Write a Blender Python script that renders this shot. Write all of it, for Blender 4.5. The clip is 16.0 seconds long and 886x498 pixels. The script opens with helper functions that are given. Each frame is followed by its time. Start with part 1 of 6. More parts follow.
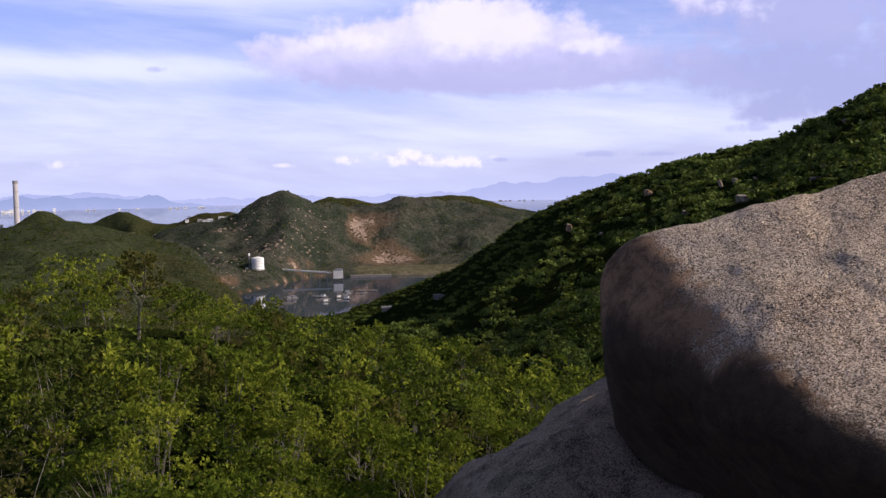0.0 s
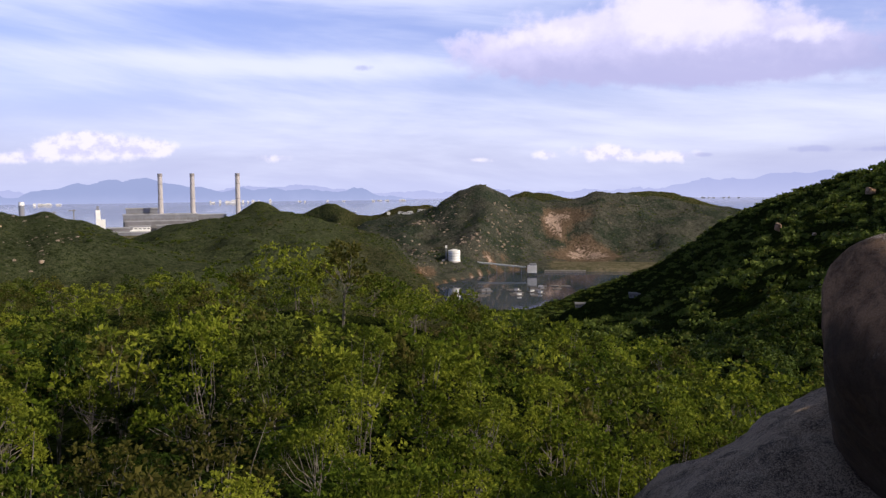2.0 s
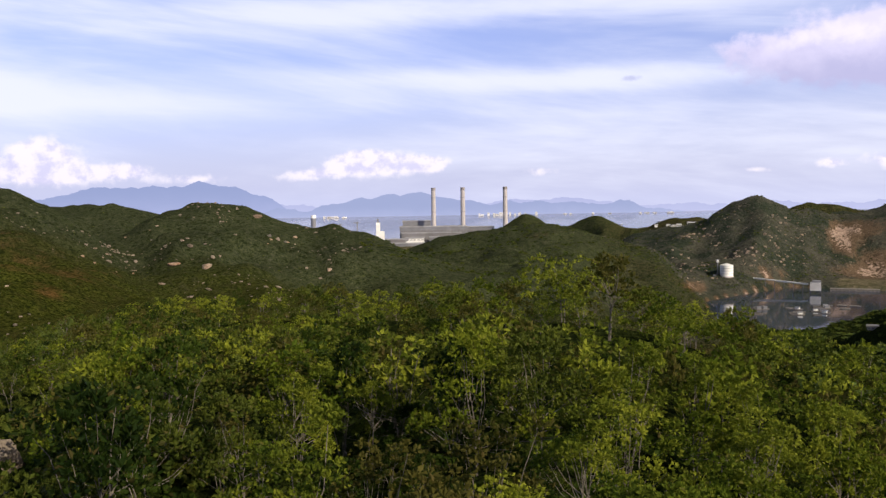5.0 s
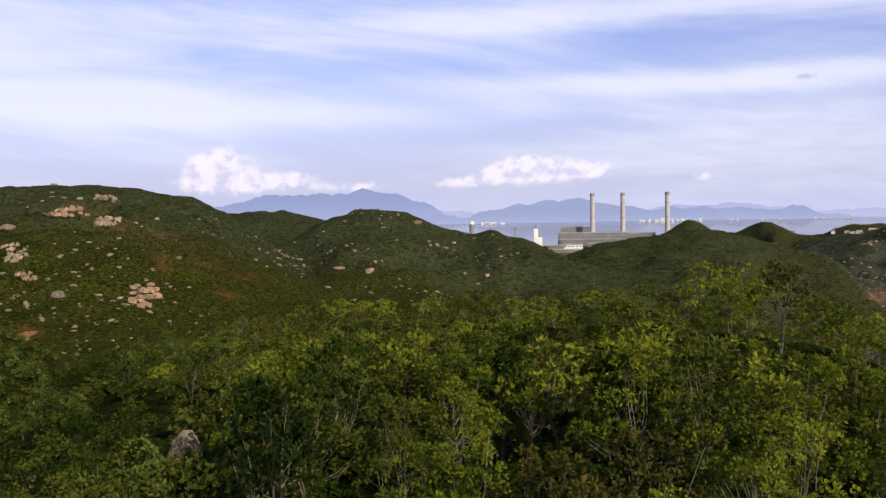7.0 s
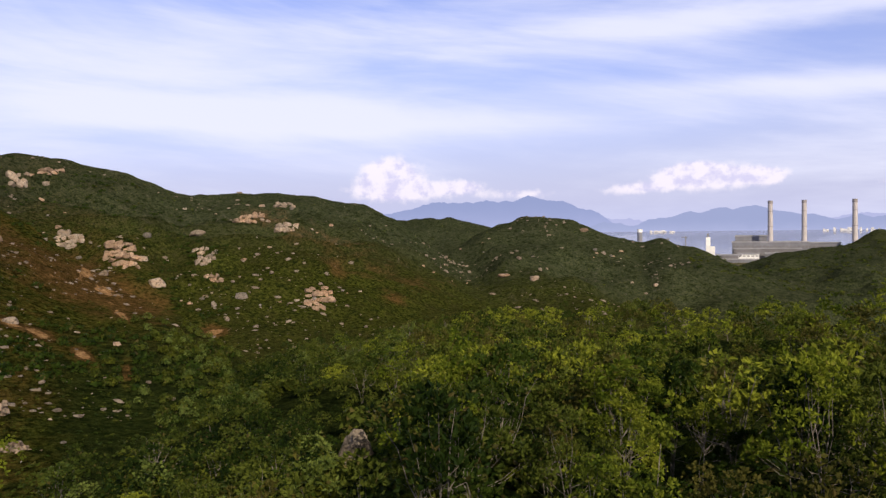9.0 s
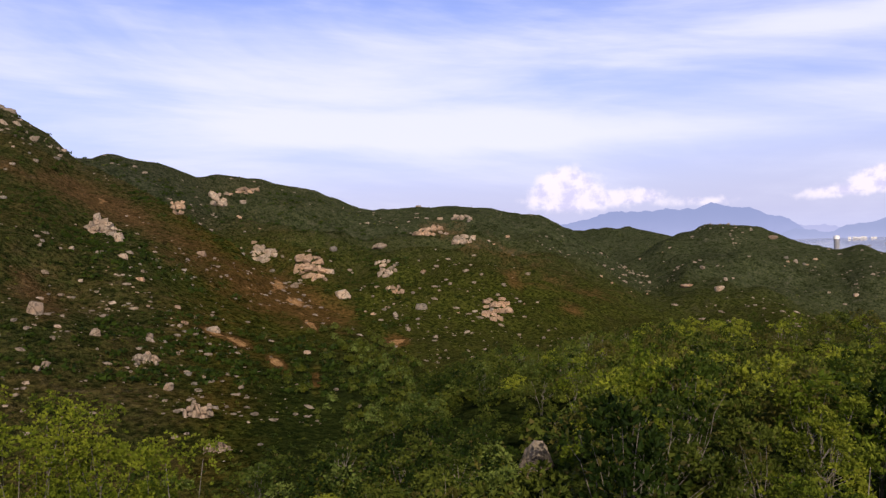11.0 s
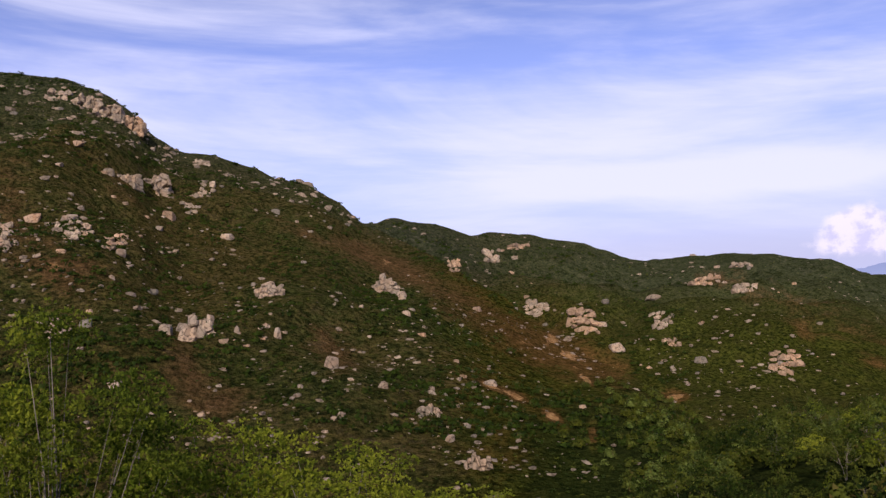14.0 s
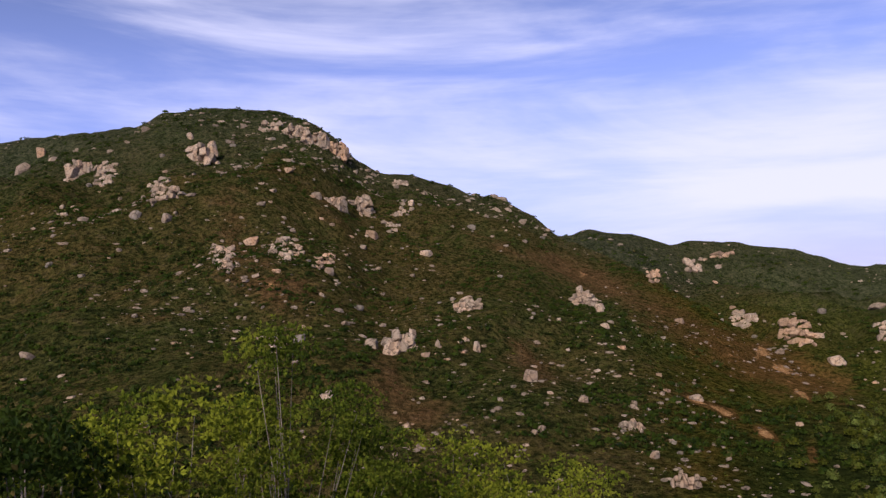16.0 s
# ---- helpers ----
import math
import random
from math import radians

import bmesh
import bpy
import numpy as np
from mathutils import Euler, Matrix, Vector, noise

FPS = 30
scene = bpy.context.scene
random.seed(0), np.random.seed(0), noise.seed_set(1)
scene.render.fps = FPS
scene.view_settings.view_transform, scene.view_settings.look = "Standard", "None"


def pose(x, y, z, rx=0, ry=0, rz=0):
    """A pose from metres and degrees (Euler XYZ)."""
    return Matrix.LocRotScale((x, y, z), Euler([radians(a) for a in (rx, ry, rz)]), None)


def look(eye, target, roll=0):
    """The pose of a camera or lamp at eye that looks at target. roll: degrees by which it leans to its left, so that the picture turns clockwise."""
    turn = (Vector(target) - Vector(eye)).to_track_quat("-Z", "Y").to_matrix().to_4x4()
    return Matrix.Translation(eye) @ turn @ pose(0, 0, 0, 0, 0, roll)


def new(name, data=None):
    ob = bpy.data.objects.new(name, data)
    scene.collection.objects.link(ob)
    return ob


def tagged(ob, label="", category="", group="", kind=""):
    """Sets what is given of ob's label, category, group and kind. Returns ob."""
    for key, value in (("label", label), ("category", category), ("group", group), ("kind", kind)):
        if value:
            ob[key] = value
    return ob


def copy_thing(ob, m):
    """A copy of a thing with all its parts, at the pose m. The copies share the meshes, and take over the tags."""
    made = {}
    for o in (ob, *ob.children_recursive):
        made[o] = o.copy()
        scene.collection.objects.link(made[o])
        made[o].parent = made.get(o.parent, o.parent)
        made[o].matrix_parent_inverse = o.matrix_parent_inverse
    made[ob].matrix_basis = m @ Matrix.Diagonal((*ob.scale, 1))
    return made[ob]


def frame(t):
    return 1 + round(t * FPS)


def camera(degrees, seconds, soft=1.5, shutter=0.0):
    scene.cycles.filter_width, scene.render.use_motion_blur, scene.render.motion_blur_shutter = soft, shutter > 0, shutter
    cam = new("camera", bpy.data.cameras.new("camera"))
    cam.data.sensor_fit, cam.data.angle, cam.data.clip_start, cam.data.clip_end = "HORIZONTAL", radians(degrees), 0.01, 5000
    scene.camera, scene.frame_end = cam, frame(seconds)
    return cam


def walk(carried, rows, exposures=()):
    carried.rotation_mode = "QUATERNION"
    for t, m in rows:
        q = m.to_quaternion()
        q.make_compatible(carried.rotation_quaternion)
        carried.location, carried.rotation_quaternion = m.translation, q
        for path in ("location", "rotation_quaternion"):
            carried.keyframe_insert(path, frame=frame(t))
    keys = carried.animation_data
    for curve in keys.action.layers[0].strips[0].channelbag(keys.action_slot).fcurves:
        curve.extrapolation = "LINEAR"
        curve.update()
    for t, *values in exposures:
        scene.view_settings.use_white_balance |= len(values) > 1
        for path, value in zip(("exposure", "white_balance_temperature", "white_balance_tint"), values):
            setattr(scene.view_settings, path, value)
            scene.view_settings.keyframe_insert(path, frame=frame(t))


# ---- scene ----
# ---------------------------------------------------------------- camera
EYE = 173.0          # the eye's height above the sea
ARM = 0.35           # the camera swings on an arm round the body
cam = camera(54.47, 16.0, soft=1.4)
TURNS = [            # seconds, yaw, pitch, roll
    (0.0, 0.00, -4.10, 1.00),
    (0.5, 2.67, -4.52, 0.86),
    (1.0, 5.24, -3.81, 0.42),
    (1.5, 9.19, -3.88, 0.39),
    (2.0, 12.97, -4.28, 0.47),
    (2.5, 15.51, -4.26, 0.60),
    (3.0, 18.46, -4.15, 0.48),
    (3.5, 22.84, -3.54, 0.67),
    (4.0, 26.06, -3.34, 0.89),
    (6.5, 37.60, -2.87, 0.97),
    (7.0, 40.95, -2.65, 1.11),
    (7.5, 43.80, -2.62, 0.89),
    (8.0, 46.59, -2.64, 0.72),
    (8.5, 49.70, -2.28, 0.85),
    (9.0, 51.92, -1.96, 0.95),
    (11.5, 66.68, -0.26, 2.23),
    (12.0, 69.80, 0.46, 2.61),
    (12.5, 73.66, 0.65, 3.35),
    (13.0, 76.54, 1.75, 3.40),
    (13.5, 79.36, 2.80, 3.65),
    (14.0, 81.52, 3.46, 3.51),
    (14.5, 84.82, 3.82, 3.81),
    (15.0, 88.79, 4.75, 3.94),
    (15.5, 91.41, 4.98, 4.22),
    (16.0, 94.58, 5.21, 4.15),
]
EXPOSURES = [(0.0, -0.03, 6000, 17), (2.0, -0.03, 6200, 13), (4.0, 0.03, 6450, 11), (6.5, -0.05, 6500, 10), (8.0, -0.08, 6500, 11), (11.5, -0.02, 6430, 16), (14.0, -0.08, 6250, 20), (16.0, -0.05, 6150, 22)]


def swing(yaw):
    a = radians(yaw)
    return -ARM * math.sin(a), ARM * math.cos(a) - ARM


walk(cam, [(t, pose(*swing(yaw), EYE, 90 + pitch, roll, yaw)) for t, yaw, pitch, roll in TURNS], EXPOSURES)

# ---------------------------------------------------------------- world and sun
SUN_AZ, SUN_EL = -103.0, 31.0       # degrees to the left of +y, degrees above the horizon


class Graph:
    """Short hand for shader nodes."""

    def __init__(self, tree):
        self.tree = tree
        tree.nodes.clear()

    def node(self, kind, inputs=()):
        n = self.tree.nodes.new(kind)
        for key, value in dict(inputs).items():
            if isinstance(value, bpy.types.NodeSocket):
                self.tree.links.new(value, n.inputs[key])
            else:
                n.inputs[key].default_value = value
        return n

    def math(self, op, a, b=0.0, c=0.0, clamp=False):
        n = self.node("ShaderNodeMath", {0: a, 1: b, 2: c})
        n.operation, n.use_clamp = op, clamp
        return n.outputs[0]

    def mix(self, fac, a, b, blend="MIX"):
        n = self.node("ShaderNodeMix")
        n.data_type, n.blend_type = "RGBA", blend
        for key, value in ((0, fac), (6, a), (7, b)):
            if isinstance(value, bpy.types.NodeSocket):
                self.tree.links.new(value, n.inputs[key])
            elif key:
                n.inputs[key].default_value = (*value, 1.0) if len(value) == 3 else value
            else:
                n.inputs[key].default_value = value
        return n.outputs[2]

    def noise(self, vector, scale, detail=4.0, rough=0.55, distortion=0.0):
        return self.node("ShaderNodeTexNoise", {"Vector": vector, "Scale": scale, "Detail": detail, "Roughness": rough,
                                                "Distortion": distortion}).outputs[0]

    def ramp(self, value, low, high, a=0.0, b=1.0):
        n = self.node("ShaderNodeMapRange", {0: value, 1: low, 2: high, 3: a, 4: b})
        n.interpolation_type = "SMOOTHSTEP"
        return n.outputs[0]


world = bpy.data.worlds.new("sky")
scene.world = world
world.use_nodes = True
g = Graph(world.node_tree)
sky = g.node("ShaderNodeTexSky")
sky.sky_type, sky.sun_disc, sky.sun_elevation, sky.sun_rotation = "NISHITA", False, radians(SUN_EL), radians(-SUN_AZ)
sky.altitude, sky.air_density, sky.dust_density, sky.ozone_density = 170.0, 1.0, 2.0, 1.2
xyz = g.node("ShaderNodeSeparateXYZ", {0: g.node("ShaderNodeTexCoord").outputs["Generated"]})
az = g.math("MULTIPLY", g.math("ARCTAN2", g.math("MULTIPLY", xyz.outputs[0], -1.0), xyz.outputs[1]), 57.2958)
el = g.math("MULTIPLY", g.math("ARCSINE", xyz.outputs[2]), 57.2958)


def sky_vector(ka, ke, slant=0.0, seed=0.0):
    return g.node("ShaderNodeCombineXYZ", {0: g.math("MULTIPLY", az, ka),
                                           1: g.math("MULTIPLY", g.math("MULTIPLY_ADD", az, slant, el), ke), 2: seed}).outputs[0]


def puff(a, e, wa, we, amp=1.0):
    """A soft cloud bump round a direction."""
    p = g.math("POWER", g.math("DIVIDE", g.math("SUBTRACT", az, a), wa), 2.0)
    q = g.math("POWER", g.math("DIVIDE", g.math("SUBTRACT", el, e), we), 2.0)
    return g.math("MULTIPLY", g.math("EXPONENT", g.math("MULTIPLY", g.math("ADD", p, q), -1.0)), amp)


def total(values):
    out = values[0]
    for v in values[1:]:
        out = g.math("ADD", out, v)
    return out


# high thin streaks
streak = g.noise(sky_vector(0.035, 0.20, -0.10, 3.0), 1.0, 6.0, 0.56, 0.6)
streak2 = g.noise(sky_vector(0.10, 0.75, -0.06, 9.0), 1.0, 5.0, 0.6, 0.3)
veils = total([puff(75, 9, 13, 3.2, 0.5), puff(62, 7, 14, 1.2, 0.45), puff(48, 6.2, 18, 0.9, 0.4), puff(30, 8.0, 14, 0.8, 0.45), puff(38, 12, 9, 1.1, 0.55),
               puff(12, 12.5, 14, 1.2, 0.5), puff(20, 7.5, 10, 0.7, 0.4), puff(102, 15, 6, 2, 0.2), puff(2, 3.5, 22, 2.0, 0.3), puff(44, 11, 20, 3.0, 0.32)])
thin = g.ramp(g.math("MULTIPLY_ADD", veils, 0.55, g.math("MULTIPLY_ADD", streak2, 0.25, streak)), 0.51, 1.0)
# the large grey bank and its bright heads
bank = total([puff(-1.5, 9.7, 4.4, 2.6, 1.25), puff(-5.5, 9.2, 3.4, 2.1, 1.0), puff(-9.5, 8.2, 3.6, 1.6, 1.0), puff(6.0, 9.0, 4.6, 1.8, 1.05), puff(11.5, 9.0, 2.0, 1.0, 0.5), puff(-2.0, 7.3, 11.0, 1.1, 0.9),
              puff(-22, 10.0, 6.0, 3.2, 0.8), puff(-17, 6.5, 5, 1.5, 0.5), puff(-16, 11.5, 2.0, 1.2, 0.7), puff(-25.5, 5.0, 4.5, 2.0, 0.8), puff(-20.5, 4.2, 2.5, 0.8, 0.6), puff(-36, 9, 9, 4, 0.8)])
bank_noise = g.noise(sky_vector(0.32, 0.42, 0.0, 1.0), 1.0, 7.0, 0.55, 0.15)
curl = g.noise(sky_vector(0.95, 1.05, 0.0, 5.0), 1.0, 6.0, 0.55, 0.1)
bank_mask = g.ramp(g.math("MULTIPLY_ADD", g.math("SUBTRACT", curl, 0.5), 0.8, g.math("MULTIPLY_ADD", g.math("SUBTRACT", bank_noise, 0.5), 1.1, bank)), 0.28, 0.80)
# small heaps above the horizon
heap = total([puff(55.4, 3.0, 2.0, 1.2, 1.5), puff(54.6, 1.9, 4.2, 0.8, 0.9), puff(50.5, 2.2, 1.6, 0.5, 0.8), puff(34.9, 2.45, 3.4, 0.8, 1.5), puff(35.6, 2.9, 1.6, 0.7, 0.6),
              puff(31.3, 2.4, 1.3, 0.55, 1.0), puff(39.5, 1.8, 2.4, 0.45, 0.8), puff(24.0, 1.8, 1.6, 0.35, 0.7), puff(46.5, 1.6, 3.0, 0.4, 0.7),
              puff(6.3, 1.9, 1.0, 0.4, 0.9), puff(2.4, 2.0, 2.0, 0.65, 1.1), puff(-1.8, 1.7, 2.6, 0.5, 0.9), puff(10.6, 1.6, 1.2, 0.25, 0.7)])
heap_noise = curl
heap_mask = g.ramp(g.math("MULTIPLY_ADD", g.math("SUBTRACT", heap_noise, 0.5), 1.15, heap), 0.34, 0.95)
# flat grey scraps low on one side
scrap = total([puff(-3.8, 1.75, 0.9, 0.22, 0.9), puff(-10, 2.0, 1.5, 0.3, 0.9), puff(-14, 1.9, 2.2, 0.25, 0.8), puff(18.2, 7.6, 0.9, 0.3, 0.8),
               puff(-19.5, 3.4, 2.0, 0.5, 0.8)])
scrap_mask = g.ramp(g.math("MULTIPLY_ADD", g.math("SUBTRACT", heap_noise, 0.5), 0.9, scrap), 0.40, 0.85)

haze = g.math("EXPONENT", g.math("MULTIPLY", g.math("MAXIMUM", el, 0.0), -1 / 8.0))
low_sky = g.mix(1.0, sky.outputs[0], (1.30, 1.28, 1.95), "MULTIPLY")
blue = g.mix(g.ramp(el, 13.0, 34.0), low_sky, g.mix(1.0, sky.outputs[0], (0.80, 0.74, 0.62), "MULTIPLY"))
air = g.mix(g.math("MULTIPLY", haze, 0.85), blue, (7.7, 8.0, 11.1))
lit = g.math("MULTIPLY", g.ramp(g.math("MULTIPLY_ADD", bank_noise, 4.5, el), 9.2, 12.6), g.ramp(az, -17.0, -8.0, 0.1, 0.9))
bank_colour = g.mix(lit, g.mix(g.ramp(g.math("MULTIPLY_ADD", bank_noise, 10.0, az), -16.0, -4.0), (5.0, 5.2, 8.2), (6.1, 5.9, 8.9)), (10.4, 9.6, 12.2))
out = g.mix(g.math("MULTIPLY", thin, g.ramp(el, 18.0, 36.0, 0.82, 0.2)), air, (10.3, 10.5, 12.3))
heads = total([puff(-1.0, 10.6, 2.6, 1.9, 1.25), puff(-5.0, 10.0, 2.2, 1.4, 1.0), puff(-10.0, 8.9, 2.2, 0.6, 0.9), puff(5.5, 9.6, 2.6, 0.7, 0.8), puff(8.3, 9.2, 1.4, 0.6, 0.5), puff(-16, 11.6, 1.6, 0.8, 0.7),
               puff(-19, 10.6, 2.4, 0.7, 0.5)])
white = g.ramp(g.math("MULTIPLY_ADD", g.math("SUBTRACT", curl, 0.5), 1.4, heads), 0.20, 0.95)
bank_colour = g.mix(g.math("MULTIPLY", white, 0.66), bank_colour, (12.2, 11.2, 12.8))
out = g.mix(g.math("MULTIPLY", bank_mask, 0.90), out, bank_colour)
out = g.mix(g.math("MULTIPLY", heap_mask, 0.78), out, g.mix(g.ramp(heap_noise, 0.36, 0.56), (8.4, 8.0, 10.8), (12.0, 11.1, 11.9)))
out = g.mix(g.math("MULTIPLY", scrap_mask, 0.55), out, (5.0, 5.2, 8.4))
back = g.node("ShaderNodeBackground", {"Color": out, "Strength": 0.092})
g.node("ShaderNodeOutputWorld", {"Surface": back.outputs[0]})

sun = new("sun", bpy.data.lights.new("sun", "SUN"))
sun.data.energy, sun.data.angle, sun.data.color = 5.0, radians(0.6), (1.0, 0.86, 0.63)
a, e = radians(SUN_AZ), radians(SUN_EL)
sun.matrix_basis = look((0, 0, 400), (math.sin(a) * math.cos(e), -math.cos(a) * math.cos(e), 400 - math.sin(e)))

# ---------------------------------------------------------------- materials


def material(name, rough=0.9, metal=0.0, spec=0.3):
    m = bpy.data.materials.new(name)
    m.use_nodes = True
    k = Graph(m.node_tree)
    b = k.node("ShaderNodeBsdfPrincipled", {"Roughness": rough, "Metallic": metal, "Specular IOR Level": spec})
    k.node("ShaderNodeOutputMaterial", {"Surface": b.outputs[0]})
    return m, k, b


def plain(name, colour, rough=0.8, metal=0.0, vary=0.15, scale=1.0):
    """Paint, concrete or metal with blotches and fine grain."""
    m, k, b = material(name, rough, metal)
    p = k.node("ShaderNodeTexCoord").outputs["Object"]
    n = k.noise(p, 0.6 * scale, 6.0, 0.65)
    n2 = k.noise(p, 7.0 * scale, 3.0, 0.6)
    dark = tuple(c * (1 - vary * 2) for c in colour)
    light = tuple(min(1, c * (1 + vary)) for c in colour)
    c = k.mix(k.ramp(n, 0.3, 0.7), dark, light)
    c = k.mix(k.math("MULTIPLY", k.ramp(n2, 0.5, 0.75), 0.25), c, dark)
    k.tree.links.new(c, b.inputs["Base Color"])
    bump = k.node("ShaderNodeBump", {"Height": n2, "Strength": 0.15, "Distance": 0.05 / scale})
    k.tree.links.new(bump.outputs[0], b.inputs["Normal"])
    return m


def leaf_material(name, dark, mid, light, through_light=0.35):
    m = bpy.data.materials.new(name)
    m.use_nodes = True
    k = Graph(m.node_tree)
    geo = k.node("ShaderNodeNewGeometry")
    pos = geo.outputs["Position"]
    isl = geo.outputs["Random Per Island"]
    big = k.noise(pos, 0.35, 3.0)
    ob = k.node("ShaderNodeObjectInfo").outputs["Random"]
    c = k.mix(isl, dark, mid)
    tuft = k.noise(pos, 1.7, 2.0)
    c = k.mix(k.ramp(k.math("MULTIPLY_ADD", tuft, 0.55, k.math("MULTIPLY_ADD", ob, 0.20, k.math("MULTIPLY", big, 0.6))), 0.52, 0.85), c, light)
    c = k.mix(k.math("MULTIPLY", k.ramp(isl, 0.93, 0.97), 0.6), c, (0.10, 0.07, 0.028))
    b = k.node("ShaderNodeBsdfPrincipled", {"Base Color": c, "Roughness": 0.65, "Specular IOR Level": 0.06})
    t = k.node("ShaderNodeBsdfTranslucent", {"Color": k.mix(0.45, c, (0.12, 0.18, 0.018))})
    s = k.node("ShaderNodeMixShader", {0: through_light, 1: b.outputs[0], 2: t.outputs[0]})
    k.node("ShaderNodeOutputMaterial", {"Surface": s.outputs[0]})
    return m


def ground_material():
    """Scrub, grass and bare weathered soil. The attribute 'soil' tells where the slope is bare, 'sand' where it is graded fill."""
    m, k, b = material("hillside", 0.95, 0.0, 0.0)
    pos = k.node("ShaderNodeNewGeometry").outputs["Position"]
    big = k.noise(pos, 0.010, 5.0, 0.6)
    mid = k.noise(pos, 0.07, 6.0, 0.65)
    fine = k.noise(pos, 0.55, 6.0, 0.7)
    patch = k.noise(pos, 0.17, 5.0, 0.7)
    soil_node, sand_node, rocky_hazy_node = k.node("ShaderNodeAttribute"), k.node("ShaderNodeAttribute"), k.node("ShaderNodeAttribute")
    soil_node.attribute_name, sand_node.attribute_name, rocky_hazy_node.attribute_name = "soil", "sand", "rocky_hazy"
    soil, sand = soil_node.outputs["Fac"], sand_node.outputs["Fac"]
    lush_node = k.node("ShaderNodeAttribute")
    lush_node.attribute_name = "lush"
    lush = k.math("MULTIPLY", lush_node.outputs["Fac"], 0.85)
    green = k.mix(k.ramp(fine, 0.35, 0.68), (0.006, 0.010, 0.002), (0.086, 0.098, 0.017))
    olive = k.mix(k.ramp(fine, 0.35, 0.65), (0.024, 0.018, 0.004), (0.134, 0.094, 0.023))
    c = k.mix(k.ramp(k.math("MULTIPLY_ADD", patch, 0.45, k.math("MULTIPLY_ADD", big, 0.5, k.math("MULTIPLY", mid, 0.35))), 0.54, 0.75, 0.0, 1.0), green, k.mix(lush, olive, k.mix(k.ramp(fine, 0.25, 0.80), (0.013, 0.017, 0.005), (0.056, 0.064, 0.018))))
    earth = k.mix(k.ramp(fine, 0.3, 0.7), (0.050, 0.030, 0.010), (0.150, 0.088, 0.030))
    earth = k.mix(k.math("MULTIPLY", rocky_hazy_node.outputs["Fac"], 0.7), earth, k.mix(k.ramp(fine, 0.3, 0.7), (0.10, 0.075, 0.056), (0.21, 0.16, 0.125)))
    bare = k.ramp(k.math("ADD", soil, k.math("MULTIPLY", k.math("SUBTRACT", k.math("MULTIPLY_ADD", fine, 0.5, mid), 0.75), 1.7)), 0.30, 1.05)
    # greyer, paler slopes far off: haze painted in, together with heath and rock
    c = k.mix(k.ramp(rocky_hazy_node.outputs["Fac"], 0.0, 0.5, 0.0, 0.85), c, k.mix(k.ramp(k.math("MULTIPLY_ADD", patch, 0.6, fine), 0.65, 0.95), (0.021, 0.030, 0.018), (0.068, 0.080, 0.048)))
    c = k.mix(k.ramp(rocky_hazy_node.outputs["Fac"], 0.45, 0.9, 0.0, 0.65), c, k.mix(k.ramp(k.math("MULTIPLY_ADD", fine, 0.18, k.noise(pos, 0.013, 6.0, 0.62, 0.8)), 0.50, 0.68), (0.032, 0.043, 0.035), (0.092, 0.086, 0.074)))
    c = k.mix(bare, c, earth)
    raw = k.mix(k.ramp(fine, 0.35, 0.7), (0.27, 0.145, 0.060), (0.52, 0.32, 0.155))
    raw = k.mix(k.ramp(rocky_hazy_node.outputs["Fac"], 0.55, 0.9), raw, k.mix(k.ramp(fine, 0.35, 0.7), (0.34, 0.235, 0.18), (0.58, 0.45, 0.37)))
    c = k.mix(k.ramp(k.math("ADD", soil, k.math("MULTIPLY", k.math("SUBTRACT", k.math("MULTIPLY_ADD", patch, 1.2, mid), 1.1), 2.6)), 1.45, 1.95), c, raw)
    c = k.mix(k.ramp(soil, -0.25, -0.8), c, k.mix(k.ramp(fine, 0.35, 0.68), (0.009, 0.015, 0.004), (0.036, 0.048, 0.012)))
    stone = k.mix(k.ramp(fine, 0.35, 0.65), (0.075, 0.070, 0.062), (0.20, 0.18, 0.16))
    c = k.mix(k.math("MULTIPLY", k.ramp(k.math("MULTIPLY_ADD", mid, 0.4, patch), 0.76, 0.98), rocky_hazy_node.outputs["Fac"]), c, stone)
    fill = k.mix(k.ramp(mid, 0.35, 0.65), (0.095, 0.092, 0.050), (0.19, 0.16, 0.105))
    c = k.mix(k.ramp(sand, 0.3, 0.7), c, fill)
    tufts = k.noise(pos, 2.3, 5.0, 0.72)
    c = k.mix(k.math("MULTIPLY", k.ramp(tufts, 0.55, 0.42), k.math("MULTIPLY_ADD", rocky_hazy_node.outputs["Fac"], -0.4, 0.4)), c, (0.006, 0.009, 0.002))
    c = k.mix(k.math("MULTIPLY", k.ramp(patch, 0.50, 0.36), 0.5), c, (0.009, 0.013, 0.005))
    k.tree.links.new(c, b.inputs["Base Color"])
    h = k.math("MULTIPLY_ADD", tufts, 0.3, k.math("MULTIPLY_ADD", patch, 1.5, k.math("MULTIPLY_ADD", mid, 3.0, fine)))
    bump = k.node("ShaderNodeBump", {"Height": h, "Strength": k.math("MULTIPLY_ADD", lush, -0.45, 1.0), "Distance": 2.4})
    k.tree.links.new(bump.outputs[0], b.inputs["Normal"])
    return m


